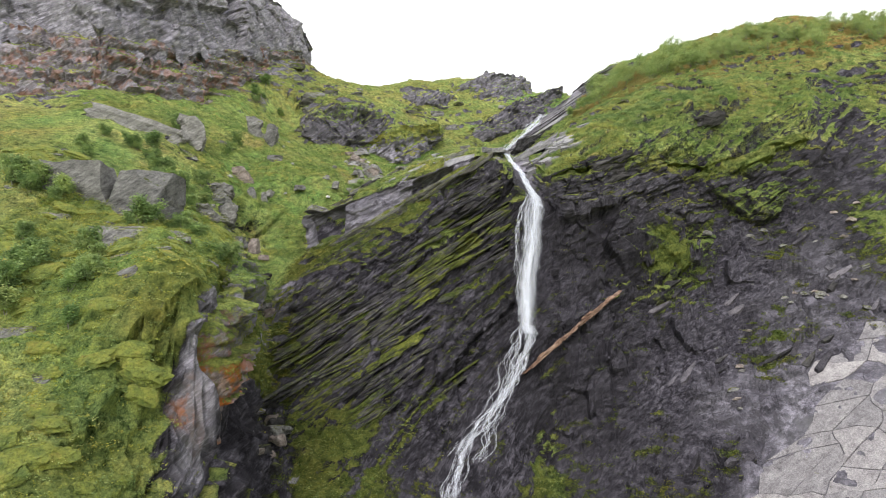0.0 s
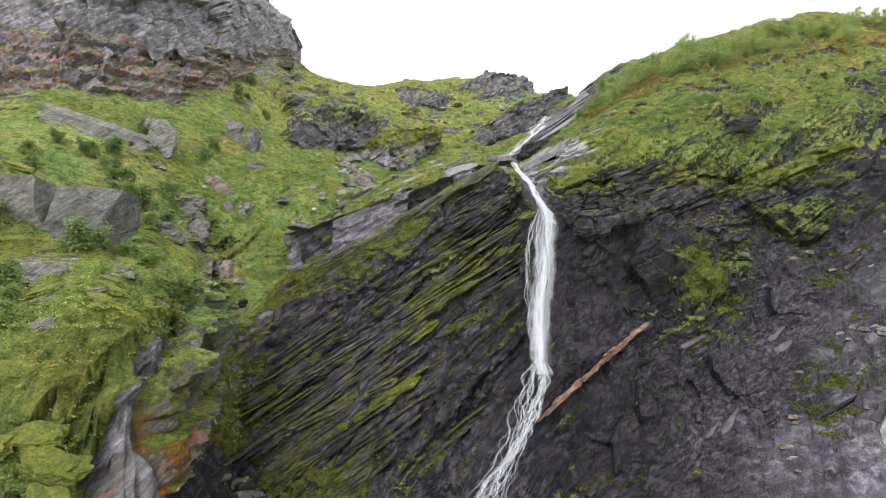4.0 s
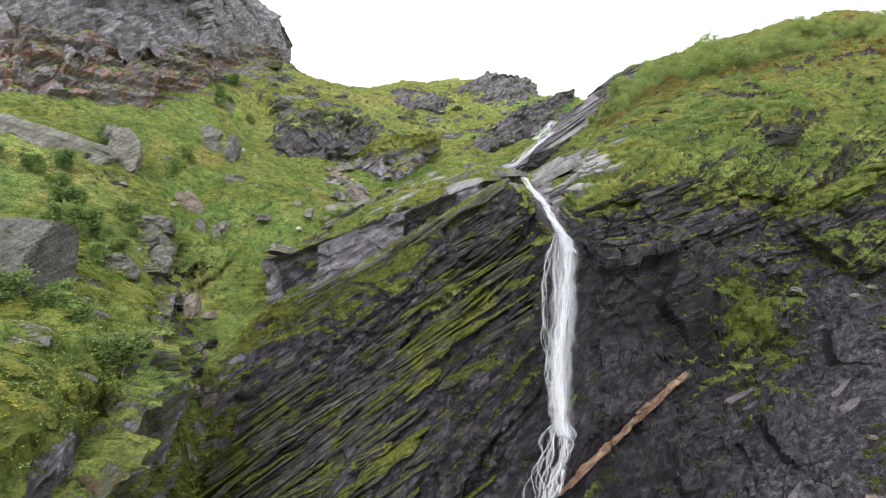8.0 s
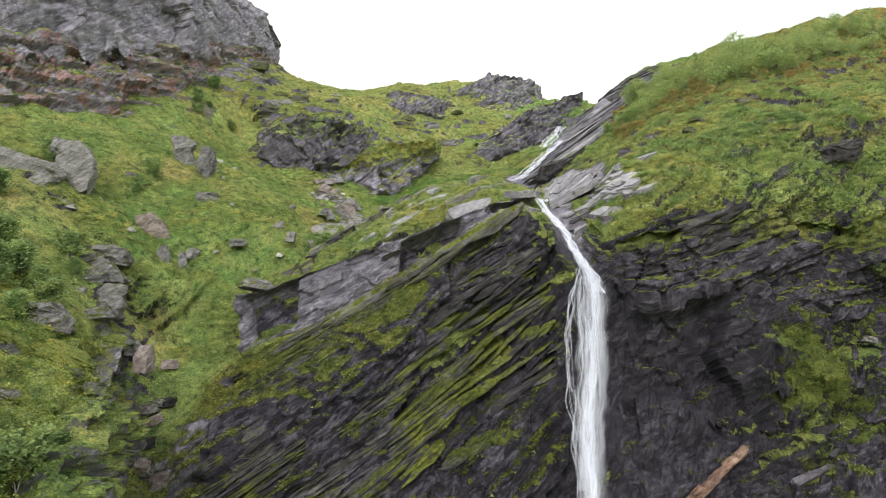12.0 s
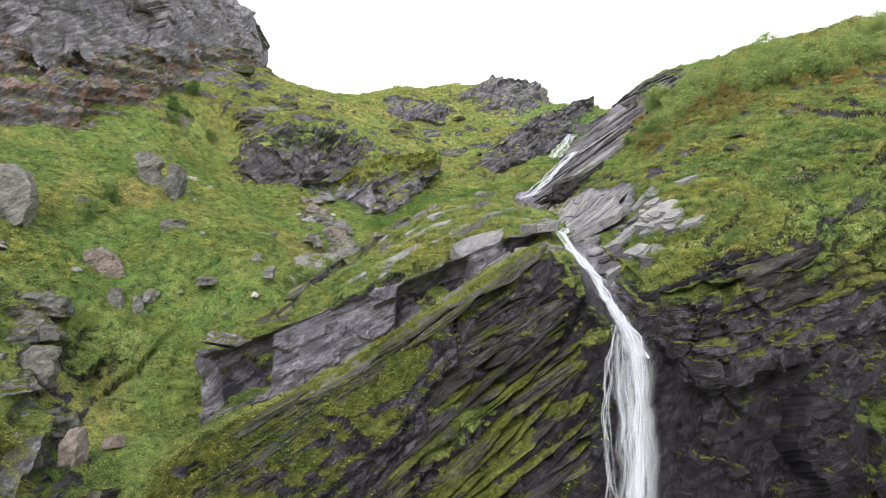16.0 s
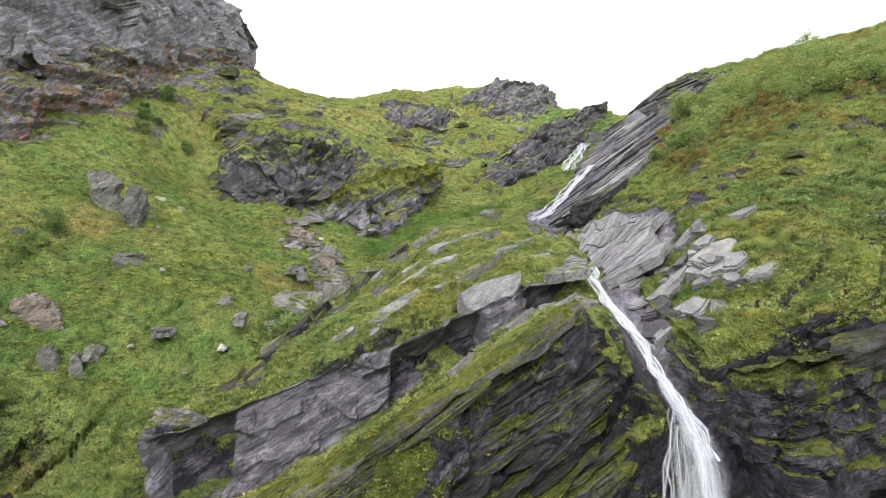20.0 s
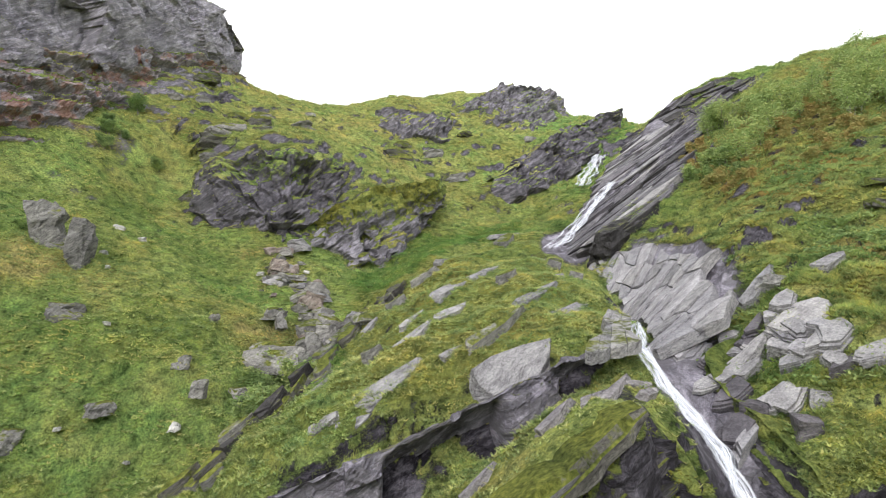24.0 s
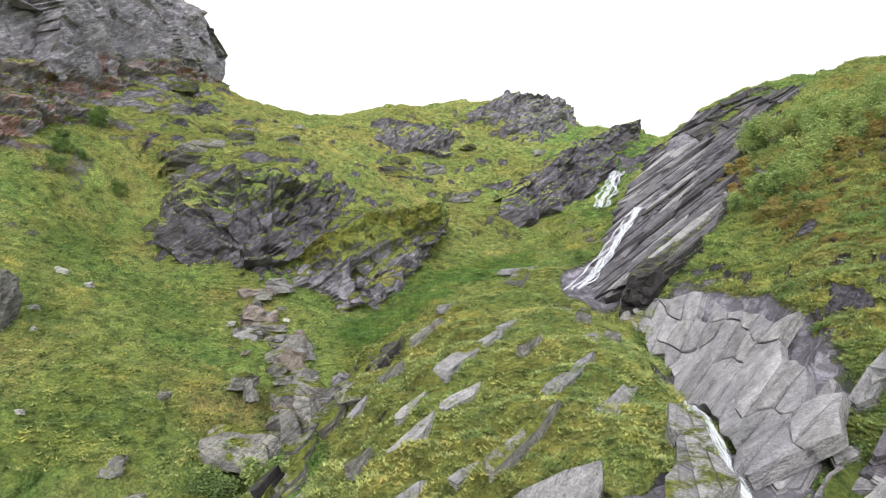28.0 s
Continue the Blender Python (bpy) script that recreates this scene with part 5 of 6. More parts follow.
pavement("cascade_pavement", "long dark inclined slabs beside the cascade", cascade_bed, 46, 3, (M_WETSLAB, M_DARK, M_WETSLAB, M_PURPLE, M_WETSLAB, M_SLAB), 9, 0.24, 0.2, 0.2, 0.7, 0.05, grain=16, keep=lambda u, v: u * 1.28 - 0.26 + 0.24 * v > 0.0)
HILL_BEDS = ([(29.5, 123.4, 68.6), (32.4, 121.2, 71), (35.4, 119.4, 72.4), (39.4, 117.4, 73.4)],
             [(30.6, 115, 63.8), (34, 112.8, 66.6), (37.2, 112.2, 69), (41, 113.4, 71.6)])


def hill_bed(u, v):
    p = between(HILL_BEDS)(u, v)
    return Vector((p.x, p.y, max(p.z, surf(p.x, p.y))))


pavement("ridge_slabs", "dark bedded slabs on the hill's skyline", hill_bed, 4, 9, (M_WETSLAB, M_DARK, M_PURPLEDARK), 19, 0.3, 0.2, 0.22, 0.7, 0.1, grain=16)


def scree_slab(u, v):
    x, y = 19.5 + 21 * u + 8.5 * v, 46.2 + 5.2 * u - 9 * v
    return Vector((x, y, surf(x, y)))


pavement("pale_slab", "smooth pale grey bedrock slab with mossy joints", scree_slab, 9, 5, (M_PALE,), 12, 0.45, 0.08, 0.04, 0.4, 0.05, keep=lambda u, v: v > 0.15 or u > 0.55)


LIP = ([(4.9, 69.8, 38.8), (6, 73, 39.6), (7.4, 76, 40.4), (8.6, 78.6, 41.1)], [(7.7, 71.2, 39.3), (8.3, 73.6, 39.8), (9, 76.2, 40.4), (9.7, 78.6, 40.9)])
pavement("lip_plates", "pale tongue of slate with grassy joints over the waterfall lip", between(LIP), 3, 4, (M_TONGUE,), 15, 0.3, 0.16, 0.06, 0.6, 0.12, grain=60)


def shard(label, x, y, long, wide, turn, seed, group, th=0.35, material=None, sink=0.1, reach=1.2):
    """A pointed sliver of slate lying along the joints."""
    rng = random.Random(seed)
    out_ = [(-0.5, -0.05), (-0.44, -0.46), (0.04, -0.44), (0.4, -0.22), (0.56, 0.1), (0.2, 0.3), (-0.14, 0.4), (-0.46, 0.44)]
    out_ = [(a + rng.uniform(-0.07, 0.07), b + rng.uniform(-0.1, 0.1)) for a, b in out_]
    bm = bmesh.new()
    rows = []
    for k, (s, z) in enumerate(((1.03, -0.7), (1.0, -0.05), (0.97, 0.3), (0.93, 0.36), (0.88, 0.9), (0.85, 1.0))):
        ox = rng.uniform(-0.01, 0.01) * long
        rows.append([bm.verts.new((a * s * long + ox, b * s * wide, z * th + rng.uniform(-0.03, 0.03))) for a, b in out_])
    for lo, hi in zip(rows, rows[1:]):
        for k in range(8):
            q = (k + 1) % 8
            bm.faces.new((lo[k], lo[q], hi[q], hi[k]))
    bm.faces.new(rows[-1])
    ob = tagged(part("slate_plate", bm, material or M_SLAB), label, "rock slab", group)
    return lie(ob, x, y, turn, sink, reach)


# bare plates that break through the turf of the dip slope
for k, (x, y, long, wide, turn) in enumerate([(0.3, 85.8, 6.6, 1.5, 50), (-2.9, 82, 2.6, 1.0, 38), (-2.8, 79.7, 3.2, 1.4, 38), (-0.5, 81.6, 3.0, 1.0, 42), (-3.9, 75.2, 4.6, 2.1, 36), (-7, 73.9, 1.8, 0.9, 34),
                                              (-5.6, 73.7, 2.0, 1.0, 34), (-0.2, 97.7, 3.6, 1.0, 45), (5.1, 81.6, 5.1, 1.1, 54), (7.2, 80.4, 8.5, 1.3, 60), (-6, 84.5, 2.4, 0.8, 44), (3.2, 90.5, 3.0, 0.8, 50),
                                              (7.6, 87.5, 3.2, 1.2, 58), (-8.4, 78.4, 3.0, 0.9, 44), (6.6, 106.5, 4.6, 2.4, 40), (-0.6, 76.2, 1.6, 0.7, 36)]):
    shard("pale grey slate plate breaking through the grass", x, y, long, wide, turn, 300 + k, "slate plates on the green slope", 0.3, None, 0.17)
for k, (x, y, long, wide, turn) in enumerate([(-2.3, 92.2, 3.2, 0.7, 40), (1.8, 76.8, 5.4, 0.8, 44), (-5.1, 79.1, 1.8, 0.6, 45), (-4.2, 87, 2.4, 0.6, 48), (3.6, 84.5, 2.6, 0.6, 50), (-6.6, 89.6, 2.2, 0.7, 50)]):
    shard("mossy bed edge with a dark undercut in the turf", x, y, long, wide, turn, 340 + k, "bed edges in the turf", 0.6, M_BOULDER, 0.05)
shard("big pale pointed slate plate over a dark hollow", 2.5, 74.4, 5.2, 3.0, 42, 320, "slate plates on the green slope", 0.8, None, 0.15)
for k, (x, y, long, wide, turn) in enumerate([(7.6, 94.6, 3.4, 1.6, 75), (8.6, 92.4, 3.0, 1.3, 75), (5.9, 102.5, 3.6, 2.0, 60), (9.4, 89.2, 3.0, 1.2, 80)]):
    shard("grey weathered rock at the stream bank's edge", x, y, long, wide, turn, 360 + k, "rocks on the stream bank", 0.7, M_BOULDER, 0.1)
for k, (x, y, long, wide, turn) in enumerate([(16.5, 76.3, 3.2, 1.1, 20), (16.2, 72.4, 3.4, 2.4, 25), (13.7, 72.7, 2.6, 1.1, 15), (13.1, 71.9, 1.5, 0.8, 10), (15.2, 77.4, 1.8, 0.9, 20), (12.6, 73.8, 2.0, 1.2, 40), (19.4, 74.6, 2.4, 1.0, 20)]):
    shard("pale wet slate plate between moss by the stream", x, y, long, wide, turn, 370 + k, "slate plates beside the stream", 0.35, None, -0.05)
for k, (x, y, long, wide, turn) in enumerate([(6.2, 70.2, 3.0, 0.9, 40), (3.4, 69.5, 2.6, 0.7, 30), (7.5, 71.1, 2.2, 0.8, 44), (0.2, 68.9, 2.4, 0.5, 26), (7.4, 69.9, 1.6, 0.6, 46), (5.2, 69.8, 2.0, 0.5, 36)]):
    shard("pale slate bed along the lower grass ledge", x, y, long, wide, turn, 330 + k, "slate beds of the ledge", 0.35, M_PALE, 0.05, 0.8)
for k, (x, y, z, w, h) in enumerate([(12.8, 72.6, 37.2, 2.6, 1.3), (12.4, 70.4, 35.6, 1.9, 1.9), (13.6, 69.8, 36.0, 1.8, 1.5), (14.4, 69.2, 36.6, 1.5, 1.3), (13.2, 68.6, 35.6, 1.6, 1.4), (14.6, 73, 38.6, 2.4, 0.9),
                                      (12.6, 73.8, 37.8, 1.4, 0.9), (14.0, 71.6, 37.4, 1.6, 1.2), (18.6, 74.4, 41.8, 2.6, 1.2), (17.2, 76.4, 42.4, 3.0, 0.9), (20.2, 72.2, 41.2, 2.8, 1.6)]):
    boulder("rock_block", "broken angular grey block beside the waterfall", (x, y, z - 0.3), (w * 0.8, w * 0.65, h * 0.8 + 0.2), (M_SLAB, M_PURPLE, M_BOULDER)[k % 3], 500 + k, 25 + 13 * (k % 5), -8 + 5 * (k % 4), 6, "broken blocks beside the fall", cuts=4, layers=3, shift=0.05, rugged=0.06)

boulder("boulder", "dark block under the inclined slabs", (15.4, 96.4, 46.2), (6.2, 2.6, 3.2), M_DARK, 41, 38, -22, 6, layers=4, cuts=9)

# stacked plates of the bank above the fall
rng = random.Random(77)
for k in range(34):
    f, g_ = rng.random(), rng.random()
    x, y = 11.2 + 5.6 * f + rng.uniform(-0.3, 0.3), 69.4 + 6.4 * g_ - 1.0 * f
    plate("broken grey slate plate stacked beside the fall", (x, y, surf(x, y) + 0.05), (rng.uniform(1.0, 3.2), rng.uniform(0.7, 1.7), rng.uniform(0.25, 0.55)), 2300 + k, rng.uniform(18, 42), rng.uniform(-6, 6), rng.uniform(-6, 6), (M_SLAB, M_PAVE, M_PURPLE, M_SLAB)[k % 4], "slate stack beside the fall", 3, 8)

# scattered chips on the right scree and the hillside
rng = random.Random(10)
for k in range(50):
    if k < 40:
        x, y = rng.uniform(24, 46), rng.uniform(50, 63)
        mat_, lab, w = M_PINK if k % 3 == 0 else M_BOULDER, "small broken stone on the scree", rng.uniform(0.25, 0.7)
    else:
        x, y = rng.uniform(20, 52), rng.uniform(69, 84)
        mat_, lab, w = M_HUMP, "small mossy rock in the hillside turf", rng.uniform(0.5, 1.2)
    boulder("stone", lab, (x, y, surf(x, y) - 0.1 * w), (w * 1.4, w, w * 0.6), mat_, 700 + k, rng.uniform(0, 180), rng.uniform(-20, 20), 0, "loose stones", cuts=2, layers=2)

# dark bed edges along the gully
rng = random.Random(13)
for k in range(44):
    v = rng.random()
    y = 75 + 18.5 * v
    x = float(np.interp(y, [73, 77, 81, 87, 92], [-17.2, -12.9, -10.5, -8.6, -6.4])) + rng.uniform(0.2, 2.4)
    plate("dark mossy bed edge beside the gully", (x, y, surf(x, y) - 0.05), (rng.uniform(1.4, 3.2), rng.uniform(0.6, 1.3), rng.uniform(0.4, 0.8)), 900 + k, rng.uniform(46, 62), 0, 0, (M_DARK, M_HUMP, M_BOULDER)[k % 3], "bed edges of the gully", 2, 8)

# the rust-brown seam that climbs from the foot of the fall
A, B = Vector((8.2, 57.9, 11.6)), Vector((18.8, 60.0, 19.9))
seam = new("rock_seam")
seam.location = A
tagged(seam, "rust-brown slanting rock seam at the foot of the fall", "rock seam")
rng = random.Random(14)
for k in range(13):
    p = A.lerp(B, (k + 0.5) / 13)
    thick = (0.2 + 0.24 * math.sin(math.pi * (k + 0.5) / 13)) * rng.uniform(0.65, 1.3)
    ob = part("rock_piece", block_bm(rng.uniform(1.0, 1.7), 0.6, thick, rng, cuts=5, layers=2, rugged=0.13, shift=0.06, round_=0.05), M_RUST, seam)
    ob.matrix_local = Matrix.Translation(p - A + Vector((0, -0.35, rng.uniform(-0.05, 0.05)))) @ pose(0, 0, 0, 0, -38 + rng.uniform(-2.5, 2.5), 10)

# slabs of purple slate on the scree
rng = random.Random(15)
for k in range(46):
    x = rng.uniform(19, 42)
    y = rng.uniform(44, 61)
    if y < 45 + 0.24 * (x - 19):
        continue
    shard("purple-grey slate slab on the scree", x, y, rng.uniform(1.0, 3.4), rng.uniform(0.35, 0.8), rng.uniform(26, 40), 1100 + k, "slate slabs of the scree", rng.uniform(0.2, 0.4), (M_PURPLE, M_DARK, M_PURPLEDARK)[k % 3], 0.14, 1.0)

# stones in the bed of the gorge and moss on the buttress
rng = random.Random(16)
for k in range(34):
    y = rng.uniform(46, 70)
    x = float(np.interp(y, [45, 51, 57, 61, 66, 70], [-13.2, -14.8, -17, -18.8, -21.4, -23])) + rng.gauss(0, 0.7)
    w = rng.uniform(0.4, 1.3)
    boulder("stone", "broken stone in the dark gorge", (x, y, surf(x, y) - 0.15 * w), (w * 1.3, w, w * 0.7), (M_BOULDER, M_PINK, M_DARK)[k % 3], 1200 + k, rng.uniform(0, 180), rng.uniform(-25, 25), 0, "stones in the gorge", cuts=3, layers=2)
for k in range(260):
    y = rng.uniform(27, 58)
    x = rng.uniform(-46, -16.5 - 0.25 * max(0, y - 40))
    w = rng.uniform(0.9, 2.6)
    e = 0.5
    slope = math.degrees(math.atan2(surf(x, y + e) - surf(x, y - e), 2 * e))
    if abs(slope) > 64 or abs(surf(x + e, y) - surf(x - e, y)) > 1.6:
        continue
    if k % 4 == 3 and abs(slope) < 45:
        w *= 0.6
        lie(boulder("rock_ledge", "grey rock ledge between moss cushions", (x, y, 0), (w * 1.5, w * 0.6, 0.4), M_BOULDER, 1300 + k, 0, 0, 0, "rock ledges of the buttress", cuts=4, layers=3), x, y, rng.uniform(15, 45), 0.33, 0.8)
    else:
        w *= 0.62
        lie(boulder("moss_cushion", "yellow-green moss cushion on the rock buttress", (x, y, 0), (w * 1.7, w * 0.9, w * 0.42), M_MOSS, 1300 + k, 0, 0, 0, "moss cushions", cuts=6, layers=1, shift=0.0, round_=0.45, rugged=0.2), x, y, rng.uniform(-10, 40), 0.16 * w, 0.8)

# long slabs along the brow of the cliff
def brow_slab(a, b, depth, thick, seed, material):
    """A straight bed between two points of the brow, its top sloping back into the ledge."""
    rng = random.Random(seed)
    a, b = Vector(a), Vector(b)
    d = b - a
    n_ = max(4, int(d.length / 0.6))
    up = Vector((-d.z, 0, d.x)).normalized()
    bm, prev = bmesh.new(), None
    for i in range(n_ + 1):
        f = i / n_
        taper = min(1.0, 0.25 + 2.2 * f, 0.35 + 3.0 * (1 - f))
        p = d * f
        t = thick * taper * rng.uniform(0.9, 1.1)
        o = rng.uniform(-0.08, 0.08)
        sec = ((0.15 + o, -0.6 * t), (o, -0.1 * t), (0.1 + o, 0.0), (0.14 + o, 0.45 * t), (0.5, 0.5 * t), (depth * taper + 0.6, 0.5 * t + 0.12 * depth), (depth + 0.8, -0.8 * t))
        ring = [bm.verts.new(p + Vector((0, y, 0)) + up * z) for y, z in sec]
        if prev:
            for k in range(7):
                q = (k + 1) % 7
                bm.faces.new((prev[k], prev[q], ring[q], ring[k]))
        else:
            bm.faces.new(ring)
        prev = ring
    bm.faces.new(prev[::-1])
    bmesh.ops.recalc_face_normals(bm, faces=bm.faces[:])
    ob = part("brow_slab", bm, material)
    ob.matrix_world = Matrix.Translation(a)
    return tagged(ob, "long pale slate bed along the cliff's grassy brow", "rock slab", "slate beds of the brow")


for k, (a, b, depth, thick) in enumerate([((-13.6, 65.2, 25.4), (-8.4, 64.6, 28.4), 0.9, 0.5), ((-9.2, 64.2, 27.6), (-4.6, 64.2, 30.4), 1.1, 0.7), ((-5.4, 64.2, 29.9), (-0.4, 64.6, 33.1), 1.6, 0.6),
                                          ((-3.2, 64.3, 30.4), (1.2, 64.4, 33.6), 0.8, 0.45), ((-0.8, 64.6, 32.9), (3.2, 65.2, 35.3), 1.5, 0.7), ((1.8, 64.9, 34), (6.0, 66.3, 37.2), 1.3, 0.9),
                                          ((3.4, 65.2, 33.6), (7.4, 67.2, 35.6), 1.0, 0.7), ((-11.8, 63.4, 24.4), (-6.4, 63, 27.2), 0.9, 0.45), ((2.4, 64.4, 31.4), (7.6, 66.2, 33.8), 0.8, 0.6)]):
    brow_slab(a, b, depth, thick, 2000 + k, (M_HUMP, M_MOSSY_BROW, M_HUMP)[k % 3] if k < 6 else M_BED)

# the beds of the cliff: long tilted layers that stand out by different amounts
cliff = CLIFFS["waterfall_cliff"]
_rows = (YS > 46) & (YS < 74)


def wall_y(x, z):
    """Where the cliff stands at this place and height."""
    col = PZ[_rows, int(np.clip(np.searchsorted(XS, x), 0, len(XS) - 1))]
    up = np.maximum.accumulate(col)
    return float(YS[_rows][int(np.clip(np.searchsorted(up, z), 0, len(up) - 1))])


def bed_piece(x0, z0, long, thick, out_, slant, seed, material):
    rng = random.Random(seed)
    c, s_ = math.cos(slant), math.sin(slant)
    n_ = max(5, int(long / 0.55))
    ys = [wall_y(x0 + c * long * i / n_, z0 + s_ * long * i / n_) for i in range(n_ + 1)]
    ys = [sum(ys[max(0, i - 3):i + 4]) / len(ys[max(0, i - 3):i + 4]) for i in range(n_ + 1)]
    bm = bmesh.new()
    prev = None
    steps = [rng.uniform(0, 0.25) for _ in range(4)]
    steps[3] += 0.25
    cuts = [-0.5, -0.5 + rng.uniform(0.15, 0.3), rng.uniform(-0.08, 0.08), rng.uniform(0.18, 0.35), 0.5]
    sag, blunt = rng.uniform(-0.012, 0.012) * long, (rng.uniform(0.3, 1.5), rng.uniform(0.3, 1.5))
    for i in range(n_ + 1):
        f = i / n_
        # thin out to a feather edge at both ends
        end = min(1.0, 0.15 + f * long / blunt[0], 0.15 + (1 - f) * long / blunt[1])
        x, z, y = x0 + c * long * f - s_ * sag * 4 * f * (1 - f), z0 + s_ * long * f + c * sag * 4 * f * (1 - f), ys[i]
        fr = y + 0.35 - (out_ + 0.35) * end + rng.uniform(-0.07, 0.07)
        t = thick * (0.25 + 0.75 * end) * rng.uniform(0.75, 1.2)
        sec = []
        for a in range(4):
            back = fr + steps[a] * end + rng.uniform(-0.1, 0.1)
            sec += [(back, cuts[a] + 0.03), (back + 0.03, cuts[a + 1] - 0.03)]
        sec += [(y + 1.3, 0.75), (y + 1.3, -0.3)]
        ring = [bm.verts.new((x - s_ * v * t - x0, yy - ys[0], z + c * v * t - z0)) for yy, v in sec]
        if prev:
            for k in range(10):
                q = (k + 1) % 10
                bm.faces.new((prev[k], prev[q], ring[q], ring[k]))
        else:
            bm.faces.new(ring)
        prev = ring
    bm.faces.new(prev[::-1])
    bmesh.ops.recalc_face_normals(bm, faces=bm.faces[:])
    ob = part("rock_bed", bm, material, cliff)
    ob.matrix_local = Matrix.Translation((x0, ys[0], z0))


rng = random.Random(17)
count = 0
while count < 298:
    x0, share = rng.uniform(-17, 9), rng.random()
    top_z = float(np.interp(x0, [-16, -7, 0, 6, 9], [24.2, 28.6, 32.6, 36, 35]))
    low_z = float(np.interp(x0, [-17, -8, 1, 5, 9], [7, 6, 3, 8, 16]))
    z0 = low_z + (top_z - low_z) * share
    long = rng.uniform(2.0, 7.0) if rng.random() < 0.7 else rng.uniform(7, 14)
    slant = radians(rng.gauss(34, 3.5))
    x1, z1 = x0 + math.cos(slant) * long, z0 + math.sin(slant) * long
    if x1 > 8.6 or z1 > float(np.interp(x1, [-16, -7, 0, 6, 9], [25, 29, 33, 36.6, 36])):
        continue
    xm, zm = (x0 + x1) / 2, (z0 + z1) / 2
    # the smooth face beside the fall and the lawn keep few beds
    if zm < float(np.interp(xm, [-7, 1.6, 5, 8], [15.5, 23, 24.5, 26])) and xm > -6 and rng.random() < 0.85:
        continue
    if -2.5 < xm < 4.5 and 24 < zm < 29 and rng.random() < 0.8:
        continue
    bed_piece(x0, z0, long, rng.choice((0.16, 0.22, 0.3, 0.4, 0.55, 0.8)) * rng.uniform(0.8, 1.25), rng.uniform(0.02, 0.5), slant, 1500 + count, (M_BED, M_BED, M_MOSSBED, M_DARK)[count % 4])
    count += 1


# ---- water ----
def ribbon(V, Fc, UV, pts, width, uoff, wob, rng, cols=3):
    """One strand of water along a line of points, turned towards the open side."""
    t = np.linspace(0, 1, max(6, int(np.linalg.norm(np.diff(pts, axis=0), axis=1).sum() / 0.35)))
    P = polyline(pts, t)
    ph = rng.uniform(0, 100)
    L = np.cumsum(np.concatenate([[0], np.linalg.norm(np.diff(P, axis=0), axis=1)]))
    sway = np.array([noise.noise(Vector((ph, a * 0.55, 0))) for a in L]) * wob
    base = len(V)
    for i in range(len(P)):
        w = width * (0.75 + 0.5 * abs(noise.noise(Vector((ph + 9, L[i] * 0.7, 0)))))
        if width > 0.9:
            w *= min(1.0, 0.3 + 0.18 * L[i])
        for c in range(cols):
            f = c / (cols - 1)
            bow = -0.06 * width * (1 - (2 * f - 1) ** 2)
            V.append((P[i, 0] + sway[i] + (f - 0.5) * w, P[i, 1] + bow, P[i, 2] - bow * 0.5))
            UV.append((uoff + f * 0.999, L[i] + ph))
    for i in range(len(P) - 1):
        for c in range(cols - 1):
            a = base + i * cols + c
            Fc.append((a, a + 1, a + cols + 1, a + cols))


def water_part(name, strands, material, parent, label=""):
    V, Fc, UV = [], [], []
    for k, (pts, width, wob, rng) in enumerate(strands):
        ribbon(V, Fc, UV, np.array(pts, float), width, k, wob, rng, 7 if width > 0.9 else 3)
    me = bpy.data.meshes.new(name)
    me.from_pydata(V, [], Fc)
    lay = me.uv_layers.new(name="UVMap")
    vi = np.empty(len(me.loops), np.int32)
    me.loops.foreach_get("vertex_index", vi)
    lay.data.foreach_set("uv", np.array(UV, np.float32)[vi].ravel())
    me.polygons.foreach_set("use_smooth", np.ones(len(Fc), bool))
    me.materials.append(material)
    ob = new(name, me)
    ob.parent = parent
    return tagged(ob, label, kind="stuff")


def on_ground(pts, lift=0.3):
    """A course raised clear of the rock under it."""
    return [(x, y, max(z, surf(x, y) + lift)) for x, y, z in pts]


def shifted(pts, rng, dx, dy=0.0, dz=0.0, grow=0.0):
    """A course moved sideways, more so towards its end."""
    n = len(pts)
    ox, g = rng.uniform(-dx, dx), rng.uniform(-grow, grow)
    return [(x + ox + g * i / (n - 1), y + rng.uniform(-dy, dy) * 0.5, z + rng.uniform(0, dz)) for i, (x, y, z) in enumerate(pts)]


rng = random.Random(21)
fall = new("waterfall")
tagged(fall, "white mountain waterfall dropping down a dark cliff", "waterfall")
top = on_ground([(23.4, 126, 65.2), (22, 124, 63.4), (20.6, 121.6, 61.4), (18.4, 118.4, 58.6)], 0.5)
water_part("upper_cascade", [(shifted(top, rng, 0.8, 0.3, 0.3, 0.5), rng.uniform(0.3, 0.8), 0.7, rng) for _ in range(7)], M_CASCADE, fall, "small white cascade between dark slabs")
slide = on_ground([(19.1, 108.2, 56.5), (16.8, 105.8, 54.3), (14.3, 103.1, 51.7), (11.8, 101, 49.1), (9.8, 99.2, 47)], 0.45)
water_part("slide", [(shifted(slide, rng, 0.4, 0.2, 0.2, 0.5), rng.uniform(0.25, 0.6), 0.4, rng) for _ in range(7)], M_CASCADE, fall, "thin white water sliding down a slab")
brook = on_ground([(12.1, 85, 40.9), (11.6, 83, 40.6), (11.1, 81.8, 40.4), (10.4, 79, 39.9), (9.6, 76.4, 39.5), (9, 74.8, 39.2), (8.5, 73.3, 39.1)], 0.12)
water_part("brook", [(shifted(brook, rng, 0.3, 0.1, 0.1), rng.uniform(0.2, 0.5), 0.2, rng) for _ in range(6)], M_CASCADE, fall)
